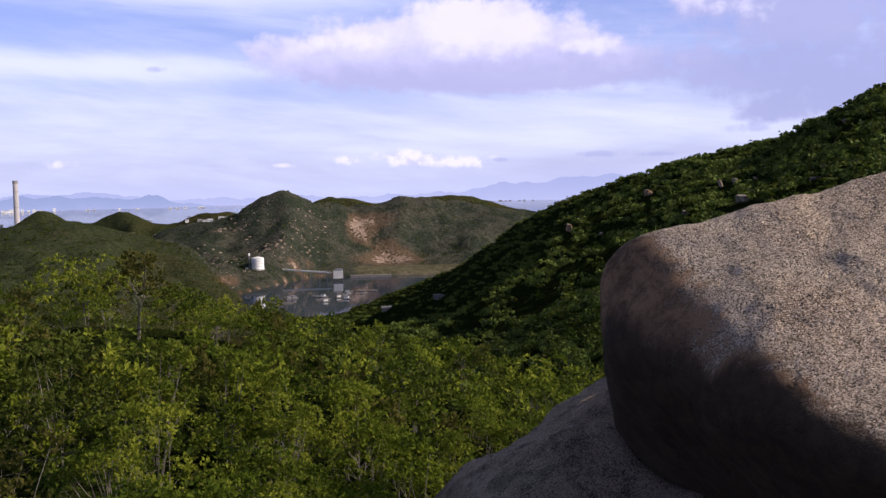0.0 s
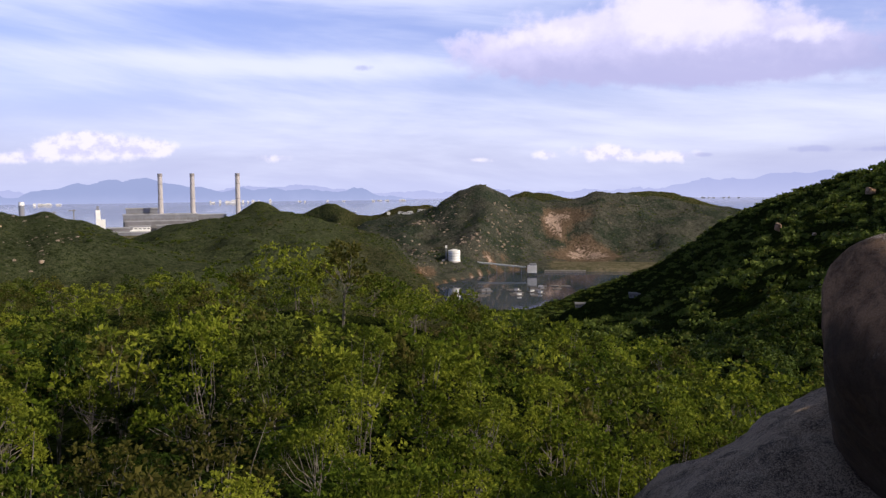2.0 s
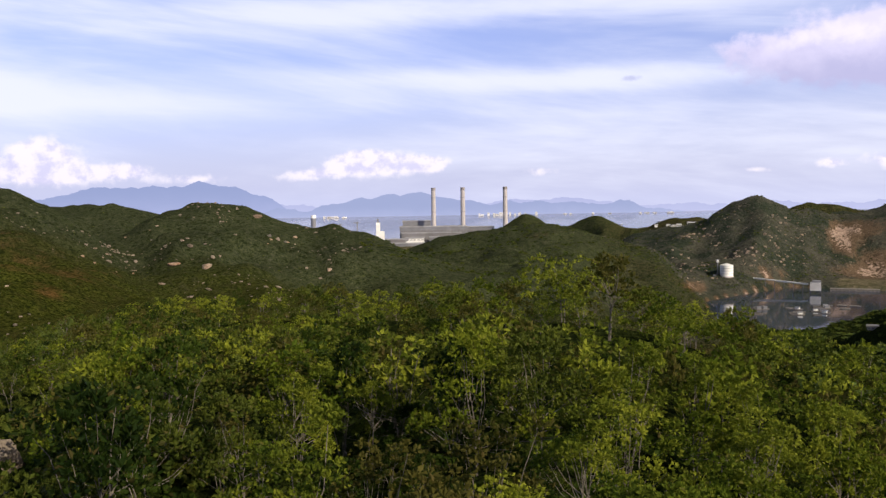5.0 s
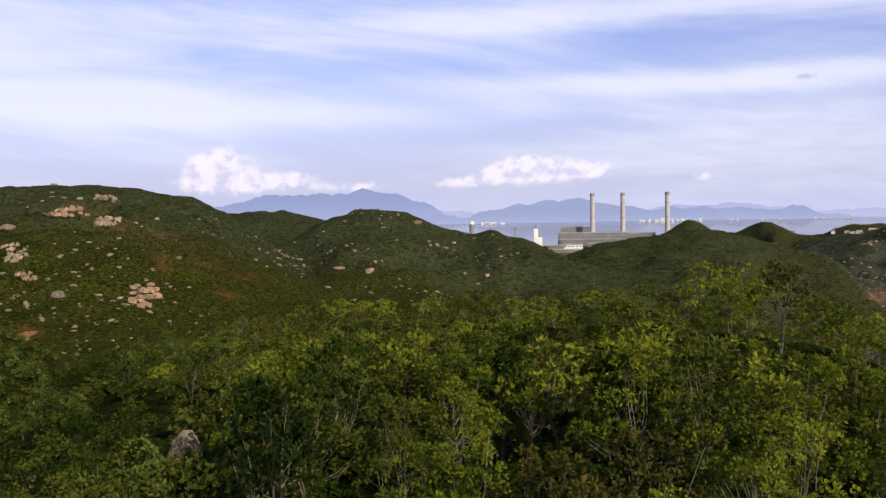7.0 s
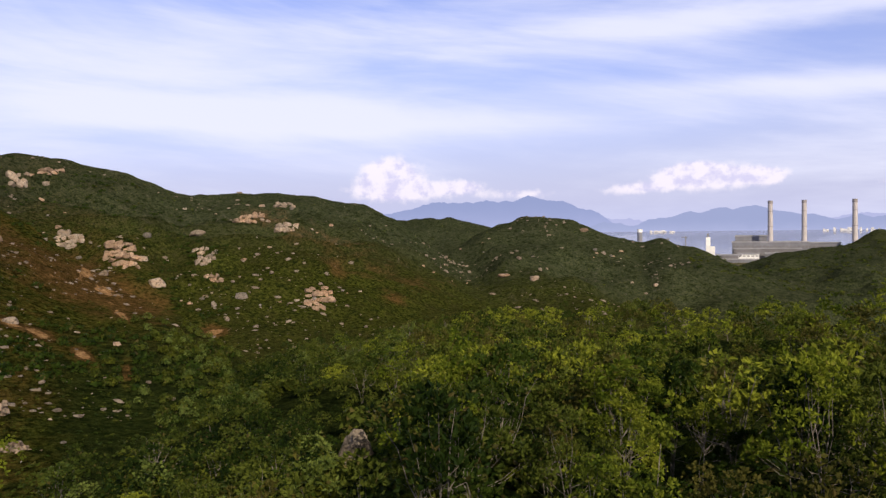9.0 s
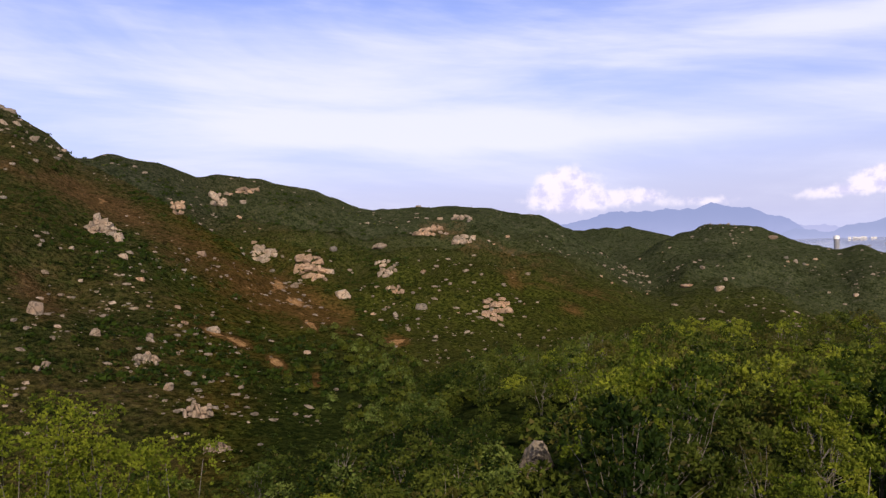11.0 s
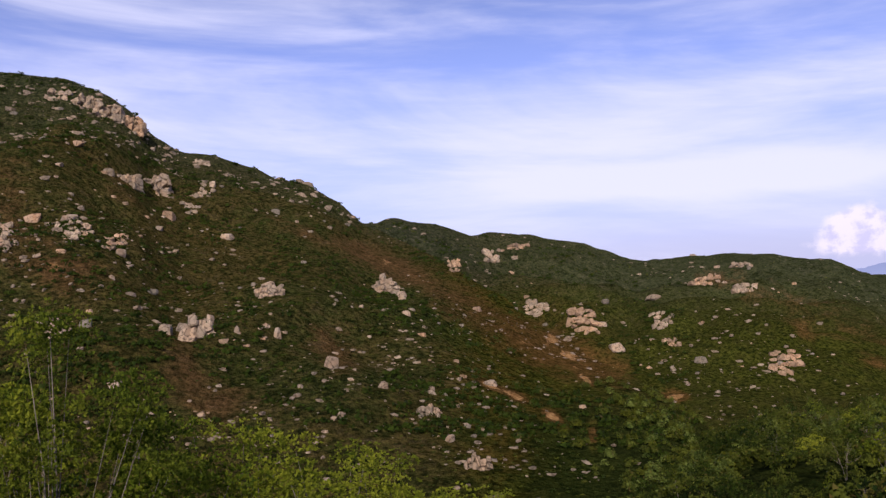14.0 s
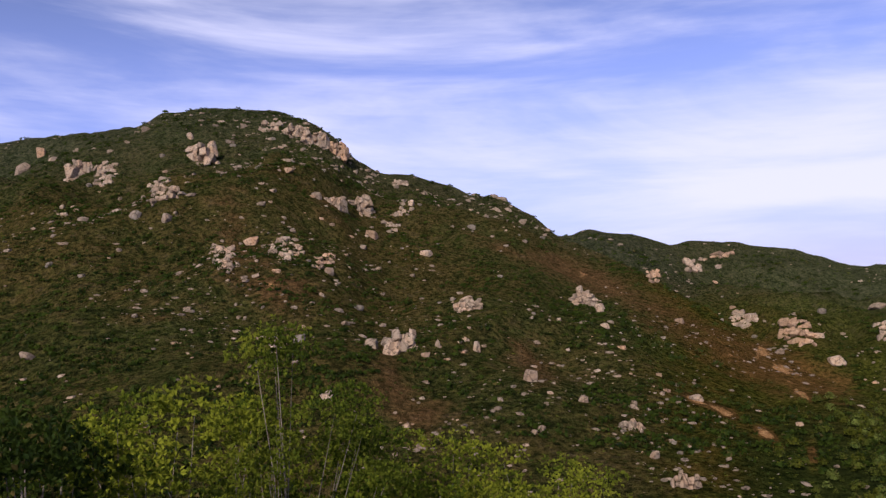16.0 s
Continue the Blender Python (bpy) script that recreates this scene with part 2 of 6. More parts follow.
def granite(name, pale, warm, dark, scale=1.0, near=False, crust_and_shade=True):
    m, k, b = material(name, 0.92, 0.0, 0.2)
    p = k.node("ShaderNodeTexCoord").outputs["Object"] if near else k.node("ShaderNodeNewGeometry").outputs["Position"]
    big = k.noise(p, 0.45 * scale, 5.0, 0.6, 0.3)
    mid = k.noise(p, 2.2 * scale, 5.0, 0.65)
    c = k.mix(k.ramp(big, 0.35, 0.65), pale, warm)
    c = k.mix(k.math("MULTIPLY", k.ramp(mid, 0.48, 0.66), 0.55 if near else 0.8), c, dark)
    h = mid
    if near:
        # crystals of quartz, feldspar and mica, patches of lichen and pits
        grain = k.noise(p, 48.0, 3.0, 0.75)
        bits = k.node("ShaderNodeTexVoronoi", {"Vector": p, "Scale": 115.0})
        bit = k.node("ShaderNodeSeparateXYZ", {0: bits.outputs["Color"]})
        lichen = k.noise(p, 5.5, 6.0, 0.7, 0.5)
        patchy = k.noise(p, 1.1, 5.0, 0.65, 0.6)
        c = k.mix(k.math("MULTIPLY", k.ramp(patchy, 0.48, 0.66), 0.55), c, warm)
        c = k.mix(k.math("MULTIPLY", k.ramp(k.math("MULTIPLY_ADD", patchy, 0.6, lichen), 0.80 if crust_and_shade else 0.72, 1.0), 0.6 if crust_and_shade else 0.85), c, dark)
        salt = k.math("MULTIPLY_ADD", k.math("SUBTRACT", grain, 0.5), 0.9, bit.outputs[0])
        c = k.mix(k.math("MULTIPLY", k.ramp(salt, 0.42, 0.20), 0.85 if crust_and_shade else 0.6), c, tuple(v * 0.45 for v in dark))
        c = k.mix(k.math("MULTIPLY", k.ramp(salt, 0.62, 0.82), 0.75 if crust_and_shade else 0.5), c, tuple(min(0.7, v * 1.5) for v in pale))
        # brown weathering crust over the worn shoulder, with the overhang's shade painted in black
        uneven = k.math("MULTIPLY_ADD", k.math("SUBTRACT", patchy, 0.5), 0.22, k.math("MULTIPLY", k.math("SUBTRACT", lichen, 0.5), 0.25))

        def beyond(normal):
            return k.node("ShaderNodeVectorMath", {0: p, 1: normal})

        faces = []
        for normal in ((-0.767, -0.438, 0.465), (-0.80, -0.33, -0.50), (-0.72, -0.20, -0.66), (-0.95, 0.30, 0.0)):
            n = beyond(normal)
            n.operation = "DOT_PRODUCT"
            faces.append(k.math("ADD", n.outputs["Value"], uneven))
        if crust_and_shade:
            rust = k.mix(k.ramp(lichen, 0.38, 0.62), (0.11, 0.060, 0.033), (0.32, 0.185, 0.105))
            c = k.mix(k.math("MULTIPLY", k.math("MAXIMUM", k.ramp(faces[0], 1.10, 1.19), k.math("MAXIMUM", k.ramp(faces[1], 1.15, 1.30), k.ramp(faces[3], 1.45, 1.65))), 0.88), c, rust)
            # shade under the overhang put into the colour, broken into streaks
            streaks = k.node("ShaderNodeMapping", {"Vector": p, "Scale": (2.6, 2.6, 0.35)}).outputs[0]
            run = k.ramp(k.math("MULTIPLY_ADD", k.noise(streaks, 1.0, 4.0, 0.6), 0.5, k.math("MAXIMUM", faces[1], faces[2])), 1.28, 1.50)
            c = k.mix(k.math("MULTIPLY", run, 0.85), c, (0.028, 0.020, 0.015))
        pit = k.ramp(k.noise(p, 9.0, 3.0, 0.6), 0.30, 0.40)
        h = k.math("ADD", k.math("MULTIPLY_ADD", salt, 0.30, k.math("MULTIPLY", pit, 0.35)), k.math("MULTIPLY_ADD", mid, 0.9, k.math("MULTIPLY", lichen, 0.9)))
    else:
        tone = k.math("MULTIPLY_ADD", k.node("ShaderNodeObjectInfo").outputs["Random"], 0.6, k.math("MULTIPLY", k.node("ShaderNodeNewGeometry").outputs["Random Per Island"], 0.4))
        c = k.mix(k.ramp(tone, 0.25, 0.85, 0.0, 0.7), c, tuple(v * 0.40 for v in pale))
        cracks = k.node("ShaderNodeTexVoronoi", {"Vector": p, "Scale": 0.55 * scale})
        cracks.feature = "DISTANCE_TO_EDGE"
        crack = cracks.outputs[0]
        c = k.mix(k.math("MULTIPLY", k.ramp(crack, 0.05, 0.0), 0.6), c, tuple(v * 0.35 for v in dark))
    k.tree.links.new(c, b.inputs["Base Color"])
    bump = k.node("ShaderNodeBump", {"Height": h, "Strength": 0.9 if near else 0.8, "Distance": 0.06 if near else 0.5 / scale})
    k.tree.links.new(bump.outputs[0], b.inputs["Normal"])
    return m


def water_material():
    m, k, b = material("sea_water", 0.035, 0.0, 0.5)
    pos = k.node("ShaderNodeNewGeometry").outputs["Position"]
    n = k.noise(pos, 0.004, 4.0, 0.6)
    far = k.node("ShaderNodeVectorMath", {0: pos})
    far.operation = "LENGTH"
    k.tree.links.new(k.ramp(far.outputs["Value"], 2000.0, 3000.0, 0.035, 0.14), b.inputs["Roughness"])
    # open sea pales with distance, haze put into its base colour
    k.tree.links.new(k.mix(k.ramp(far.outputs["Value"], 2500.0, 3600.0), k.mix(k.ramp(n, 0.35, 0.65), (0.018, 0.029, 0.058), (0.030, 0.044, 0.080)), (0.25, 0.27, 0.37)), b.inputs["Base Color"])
    bump = k.node("ShaderNodeBump", {"Height": k.noise(pos, 0.25, 4.0, 0.6), "Strength": 0.02, "Distance": 1.0})
    k.tree.links.new(bump.outputs[0], b.inputs["Normal"])
    return m


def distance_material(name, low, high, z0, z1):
    """Far hills as a plain glowing backdrop, with haze painted into the glow."""
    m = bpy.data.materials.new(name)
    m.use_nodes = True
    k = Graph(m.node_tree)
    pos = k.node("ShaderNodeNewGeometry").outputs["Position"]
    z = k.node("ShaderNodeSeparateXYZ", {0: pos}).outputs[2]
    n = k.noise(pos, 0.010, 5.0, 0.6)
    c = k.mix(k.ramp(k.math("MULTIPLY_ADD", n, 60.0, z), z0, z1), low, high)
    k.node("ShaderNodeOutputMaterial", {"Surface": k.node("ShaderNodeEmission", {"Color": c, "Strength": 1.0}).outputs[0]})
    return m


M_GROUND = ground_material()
M_LEAF = leaf_material("leaf_fresh", (0.018, 0.036, 0.005), (0.108, 0.150, 0.014), (0.262, 0.292, 0.030), 0.45)
M_LEAF_YOUNG = leaf_material("leaf_young", (0.018, 0.038, 0.004), (0.098, 0.142, 0.011), (0.215, 0.250, 0.022), 0.45)
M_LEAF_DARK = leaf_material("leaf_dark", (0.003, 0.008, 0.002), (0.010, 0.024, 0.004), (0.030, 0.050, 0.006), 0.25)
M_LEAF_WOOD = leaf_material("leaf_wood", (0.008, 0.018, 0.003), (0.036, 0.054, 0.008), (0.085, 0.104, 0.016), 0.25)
M_LEAF_HILL = leaf_material("leaf_hill", (0.012, 0.028, 0.007), (0.060, 0.095, 0.020), (0.135, 0.172, 0.038), 0.25)
M_LEAF_DRY = leaf_material("leaf_dry", (0.026, 0.028, 0.007), (0.065, 0.062, 0.014), (0.105, 0.095, 0.022))
M_LEAF_FAR = leaf_material("scrub_leaf", (0.005, 0.010, 0.002), (0.034, 0.048, 0.005), (0.080, 0.092, 0.010), 0.2)
M_BARK = plain("bark", (0.165, 0.147, 0.125), 0.95, 0.0, 0.30, 6.0)
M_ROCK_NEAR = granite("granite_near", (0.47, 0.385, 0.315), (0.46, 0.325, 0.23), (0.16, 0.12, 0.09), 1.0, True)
M_ROCK_LOW = granite("granite_mossy", (0.34, 0.272, 0.21), (0.30, 0.215, 0.15), (0.035, 0.03, 0.028), 1.0, True, False)
M_ROCK = granite("granite_pale", (0.385, 0.325, 0.265), (0.37, 0.265, 0.185), (0.060, 0.046, 0.038), 0.5)
M_ROCK_RED = granite("granite_rust", (0.42, 0.31, 0.225), (0.41, 0.26, 0.165), (0.075, 0.046, 0.034), 0.5)
M_ROCK_GREY = granite("granite_grey", (0.28, 0.255, 0.225), (0.28, 0.23, 0.18), (0.055, 0.050, 0.042), 0.5)
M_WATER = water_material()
M_CONCRETE = plain("chimney_concrete", (0.44, 0.41, 0.41), 0.9, 0.0, 0.10, 0.05)
M_SOOT = plain("sooty_concrete", (0.27, 0.25, 0.25), 0.9, 0.0, 0.10, 0.05)
M_WHITE = plain("white_paint", (0.80, 0.80, 0.78), 0.6, 0.0, 0.06, 0.1)
M_CLADDING = plain("grey_cladding", (0.20, 0.205, 0.23), 0.6, 0.0, 0.10, 0.05)
M_ROOF = plain("dull_roofing", (0.19, 0.185, 0.195), 0.8, 0.0, 0.12, 0.05)
M_PALE_ROOF = plain("pale_roofing", (0.50, 0.50, 0.51), 0.8, 0.0, 0.12, 0.05)
M_FLAT_ROOF = plain("grey_roofing", (0.31, 0.31, 0.33), 0.8, 0.0, 0.12, 0.05)
M_DARK = plain("dark_steel", (0.06, 0.06, 0.07), 0.7, 0.3, 0.15, 0.2)
M_TIMBER = plain("grey_timber", (0.17, 0.155, 0.14), 0.9, 0.0, 0.2, 0.5)
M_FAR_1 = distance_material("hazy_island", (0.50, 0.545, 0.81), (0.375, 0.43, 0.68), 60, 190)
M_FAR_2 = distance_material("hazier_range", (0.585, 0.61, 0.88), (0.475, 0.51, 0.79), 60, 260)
M_FAR_3 = distance_material("hazy_mountain", (0.46, 0.505, 0.79), (0.335, 0.395, 0.66), 70, 300)

# ---------------------------------------------------------------- tools for meshes


def mesh_of(name, verts, faces, material, smooth=False):
    """A mesh from arrays; faces is an array of triangles or of quads."""
    verts, faces = np.asarray(verts, np.float32), np.asarray(faces, np.int32)
    me = bpy.data.meshes.new(name)
    n, k = faces.shape
    me.vertices.add(len(verts)), me.loops.add(n * k), me.polygons.add(n)
    me.vertices.foreach_set("co", verts.ravel())
    me.loops.foreach_set("vertex_index", faces.ravel())
    me.polygons.foreach_set("loop_start", np.arange(0, n * k, k, dtype=np.int32))
    me.polygons.foreach_set("use_smooth", np.full(n, smooth))
    me.update(calc_edges=True)
    me.materials.append(material)
    return me


def part(name, bm, material, parent=None, label=""):
    """Link a bmesh, or a mesh that is ready, as one object under a thing or a part."""
    if isinstance(bm, bpy.types.Mesh):
        me = bm
    else:
        me = bpy.data.meshes.new(name)
        bm.to_mesh(me)
        bm.free()
        me.materials.append(material)
    ob = new(name, me)
    ob.parent = parent
    return tagged(ob, label)


def thing(name, m, label, category, group="", kind=""):
    ob = new(name)
    ob.matrix_basis = m
    ob.empty_display_size = 0.1
    return tagged(ob, label, category, group, kind)


def box(bm, x0, x1, y0, y1, z0, z1, bevel=0.0):
    made = bmesh.ops.create_cube(bm, size=1.0, matrix=Matrix.Translation(((x0 + x1) / 2, (y0 + y1) / 2, (z0 + z1) / 2))
                                 @ Matrix.Diagonal((x1 - x0, y1 - y0, z1 - z0, 1)))
    if bevel:
        edges = list({e for v in made["verts"] for e in v.link_edges})
        bmesh.ops.bevel(bm, geom=edges, offset=bevel, segments=2, affect="EDGES", profile=0.6)
    return bm


def tube(bm, r0, r1, z0, z1, sides=24, caps=True):
    bmesh.ops.create_cone(bm, cap_ends=caps, segments=sides, radius1=r0, radius2=r1, depth=z1 - z0,
                          matrix=Matrix.Translation((0, 0, (z0 + z1) / 2)))
    return bm


def cell_noise(x, y, seed):
    """Smooth random values on a plane, for whole arrays."""
    xi, yi = np.floor(x).astype(np.int64), np.floor(y).astype(np.int64)
    fx, fy = x - xi, y - yi
    fx, fy = fx * fx * (3 - 2 * fx), fy * fy * (3 - 2 * fy)

    def corner(i, j):
        h = (i * 374761393 + j * 668265263 + seed * 1442695041) & 0x7FFFFFFF
        h = ((h ^ (h >> 13)) * 1274126177) & 0x7FFFFFFF
        h = h ^ (h >> 16)
        return (h & 0xFFFFFF) / 0xFFFFFF * 2 - 1

    top = corner(xi, yi) * (1 - fx) + corner(xi + 1, yi) * fx
    low = corner(xi, yi + 1) * (1 - fx) + corner(xi + 1, yi + 1) * fx
    return top * (1 - fy) + low * fy


def rolling(x, y, size, octaves, seed, gain=0.5):
    out, amp = np.zeros_like(x), 1.0
    for i in range(octaves):
        out = out + amp * cell_noise(x / size + 17.3 * i, y / size - 9.1 * i, seed + i)
        size, amp = size * 0.5, amp * gain
    return out


# ---------------------------------------------------------------- the land
# Every ridge is a crest line seen from the look-out: bearing, crest distance, crest angle, foot distance, foot angle.
RIDGES = {
    "shoulder": [(-75, 300, -3.38, 100, -12), (-60, 300, 5.62, 100, -12), (-45, 320, 8.12, 100, -12), (-27.1, 370, 5.22, 110, -13),
                 (-23.9, 400, 3.7, 115, -13), (-20.7, 440, 2.29, 120, -13), (-16, 480, 1.62, 130, -13), (-12.8, 550, 0.56, 140, -13),
                 (-8.1, 700, -0.88, 150, -12.5), (-5.9, 780, -1.98, 170, -12), (-4.4, 850, -2.82, 190, -11.5), (-2.5, 900, -4.28, 220, -11),
                 (-0.6, 980, -5.58, 260, -10.7), (3.2, 1100, -6.88, 330, -10.3), (7, 1230, -8.38, 450, -10.2), (10, 1260, -9.58, 700, -11)],
    "peak": [(-12, 2300, -2.5, 1800, -5.2), (-5.9, 2300, -1.6, 1850, -5.1), (-2.5, 2300, -1.20, 1850, -5.1), (-0.66, 2250, -0.92, 1850, -5.1),
             (1.2, 2250, -0.64, 1850, -5.1), (3.1, 2250, -0.44, 1850, -5.05), (4.4, 2200, -1.05, 1840, -5.05), (6.1, 2200, -1.15, 1820, -5.1),
             (7.7, 2150, -0.9, 1760, -5.5), (8.66, 2100, -0.71, 1745, -5.6), (10.46, 2050, 0.17, 1640, -6.0), (11.6, 2050, -0.35, 1540, -6.35),
             (12.66, 2050, -0.88, 1500, -6.5), (14.1, 2100, -1.69, 1480, -6.55), (16.2, 2150, -2.0, 1450, -6.4), (18, 2200, -2.3, 1400, -6.2),
             (21, 2200, -4, 1400, -6.5)],
    "back": [(-12, 2800, -3.0, 2400, -4.4), (-4, 2800, -1.3, 2400, -4.3), (-2.5, 2750, -0.8, 2400, -4.3), (-0.5, 2750, -0.46, 2400, -4.3), (1.2, 2750, -0.58, 2400, -4.3),
             (2.6, 2750, -0.95, 2400, -4.3), (4.5, 2750, -1.0, 2400, -4.3), (6.0, 2750, -0.66, 2400, -4.3), (7.5, 2750, -0.48, 2400, -4.3), (8.5, 2750, -0.75, 2400, -4.3), (10.5, 2750, -2.4, 2400, -4.3)],
    "headland": [(13, 1560, -7.12, 900, -9), (14.5, 1560, -5.52, 900, -8), (16.2, 1600, -3.52, 800, -8), (18.5, 1550, -2.97, 700, -8.2),
                 (20.35, 1500, -2.33, 650, -8.5), (23, 1500, -1.68, 600, -8.8), (25.2, 1500, -1.66, 600, -9), (28.2, 1500, -2.05, 600, -9),
                 (31.2, 1500, -2.56, 600, -9), (32.7, 1500, -3.08, 600, -9), (36, 1500, -4.62, 600, -9)],
    "islets": [(8, 2550, -3.9, 2300, -4.4), (11, 2550, -2.2, 2300, -4.3), (13.7, 2550, -1.37, 2250, -4.2), (15.85, 2550, -1.39, 2250, -4.2),
               (17.6, 2600, -2.06, 2300, -4.2), (18.6, 2650, -2.0, 2400, -4.1), (20.1, 2700, -1.25, 2450, -4), (20.6, 2700, -1.12, 2450, -4), (21.0, 2700, -1.30, 2450, -4),
               (22, 2700, -1.72, 2450, -4), (23.1, 2800, -2.0, 2550, -3.9), (24.0, 2900, -1.36, 2650, -3.7), (25.1, 2900, -0.86, 2650, -3.7),
               (26.0, 2900, -1.45, 2650, -3.7), (26.8, 2900, -2.1, 2650, -3.7), (27.6, 2900, -2.9, 2650, -3.7)],
    "dome": [(25, 900, -6.5, 500, -9), (28.6, 950, -4.9, 500, -9), (32.2, 1000, -3.55, 500, -9), (35.6, 1050, -2.11, 480, -9),
             (37.7, 1100, -1.44, 470, -9), (39.1, 1130, -1.72, 450, -9), (41, 1150, -1.15, 450, -9), (43.5, 1180, -0.11, 450, -9),
             (46, 1200, 0.16, 450, -9), (49, 1200, -0.55, 450, -9), (52, 1200, -2.6, 450, -9), (55, 1150, -4.5, 450, -9)],
    "rear": [(42, 1400, -3, 900, -4), (46, 1400, -1.5, 900, -4), (49, 1450, -0.54, 900, -4), (51.3, 1500, 0.1, 900, -4), (53.2, 1550, 0.13, 900, -4),
             (56, 1550, -0.1, 900, -4), (60, 1600, -1.2, 900, -4)],
    "basin": [(45, 800, -7.5, 350, -10), (48, 850, -5.2, 350, -10), (51, 900, -3.0, 350, -9.6), (53, 950, -1.5, 350, -9.5), (55, 1000, -0.07, 350, -9.5),
              (57.6, 1050, 1.32, 340, -9.5), (59, 1050, 1.27, 330, -9.7), (60.4, 1050, 1.73, 320, -9.8), (65.5, 1050, 1.95, 310, -10),
              (67.7, 1060, 1.83, 310, -10), (69.6, 1060, 2.13, 310, -10), (71.8, 1050, 3.13, 330, -9.5), (74.4, 1050, 3.66, 360, -8),
              (76.6, 1040, 4.24, 420, -6), (79.6, 1020, 4.32, 480, -4), (81.8, 1000, 5.06, 520, -2), (84.7, 980, 5.66, 560, 0), (86.2, 970, 5.4, 600, 1),
              (92, 960, 5.0, 600, 1)],
    "mountain": [(62, 240, -12.0, 150, -14.5), (65, 255, -9.2, 145, -14.5), (67.5, 275, -7.1, 140, -14.8), (69.7, 305, -5.6, 140, -15), (71.8, 335, -4.4, 140, -15),
                 (74.8, 390, -2.5, 140, -15), (78, 450, 0.2, 140, -15), (81.9, 520, 3.0, 140, -15), (84.5, 570, 4.3, 142, -14.8), (86.44, 600, 5.36, 145, -14.5), (87.8, 615, 6.64, 145, -14.5),
                 (90, 640, 8.05, 148, -14), (93.7, 660, 9.43, 150, -14), (95.9, 670, 10.15, 150, -14), (98.2, 675, 10.6, 150, -14),
                 (99.6, 680, 11.43, 150, -14), (101, 690, 13.05, 150, -14), (102.5, 695, 14.06, 150, -14), (104.7, 700, 14.82, 150, -14),
                 (109, 700, 15.14, 150, -14), (111.9, 700, 14.75, 150, -13.5), (113.3, 715, 14.05, 150, -13.2), (115.4, 740, 13.54, 150, -13), (118.7, 800, 13.38, 150, -13),
                 (121.8, 820, 12.63, 150, -13), (130, 800, 9.0, 150, -12), (145, 700, 4.0, 150, -11), (165, 600, -3.0, 150, -10)],
}
# The spur of the look-out: bearing, distance of its brow, angle of the tree tops there
SPUR = [(-180, 20, -12), (-90, 25, -10), (-40, 30, -12), (-9, 42, -12.4), (0, 45, -10.4), (7, 50, -8.9), (12, 55, -7.6), (16.7, 60, -6.1),
        (21, 62, -5.2), (24, 64, -5.2), (28, 72, -5.5), (33, 85, -6.1), (40, 100, -5.6), (49, 115, -6.0), (55, 115, -6.8), (62, 100, -7.2), (66, 75, -9.2),
        (70, 52, -11.2), (75, 38, -13.5), (80, 30, -15.2), (85, 24, -12), (90, 20, -9.8), (95, 18, -9.0), (101, 18, -8.8), (110, 18, -8.8), (125, 18, -8.5), (180, 20, -12)]
TREE = 3.2


BEARINGS = np.arange(-180, 180.01, 0.05)
SMOOTH = {}


def tables(name, a):
    """The columns of a crest table at the bearings a, with rounded corners: the crest a little, the foot more."""
    if name not in SMOOTH:
        rows = np.array(SPUR if name == "spur" else RIDGES[name], float)
        SMOOTH[name] = []
        for i in range(1, rows.shape[1]):
            sigma = 1.2 if name == "spur" else 0.22 if i == 2 else 2.0
            line = np.interp(BEARINGS, rows[:, 0], rows[:, i])
            n = int(sigma * 3 / 0.05)
            kernel = np.exp(-0.5 * (np.arange(-n, n + 1) * 0.05 / sigma) ** 2)
            SMOOTH[name].append(np.convolve(np.pad(line, n, mode="edge"), kernel / kernel.sum(), "valid"))
    return [np.interp(a, BEARINGS, line) for line in SMOOTH[name]]


def ease(v):
    v = np.clip(v, 0, 1)
    return v * v * (3 - 2 * v)


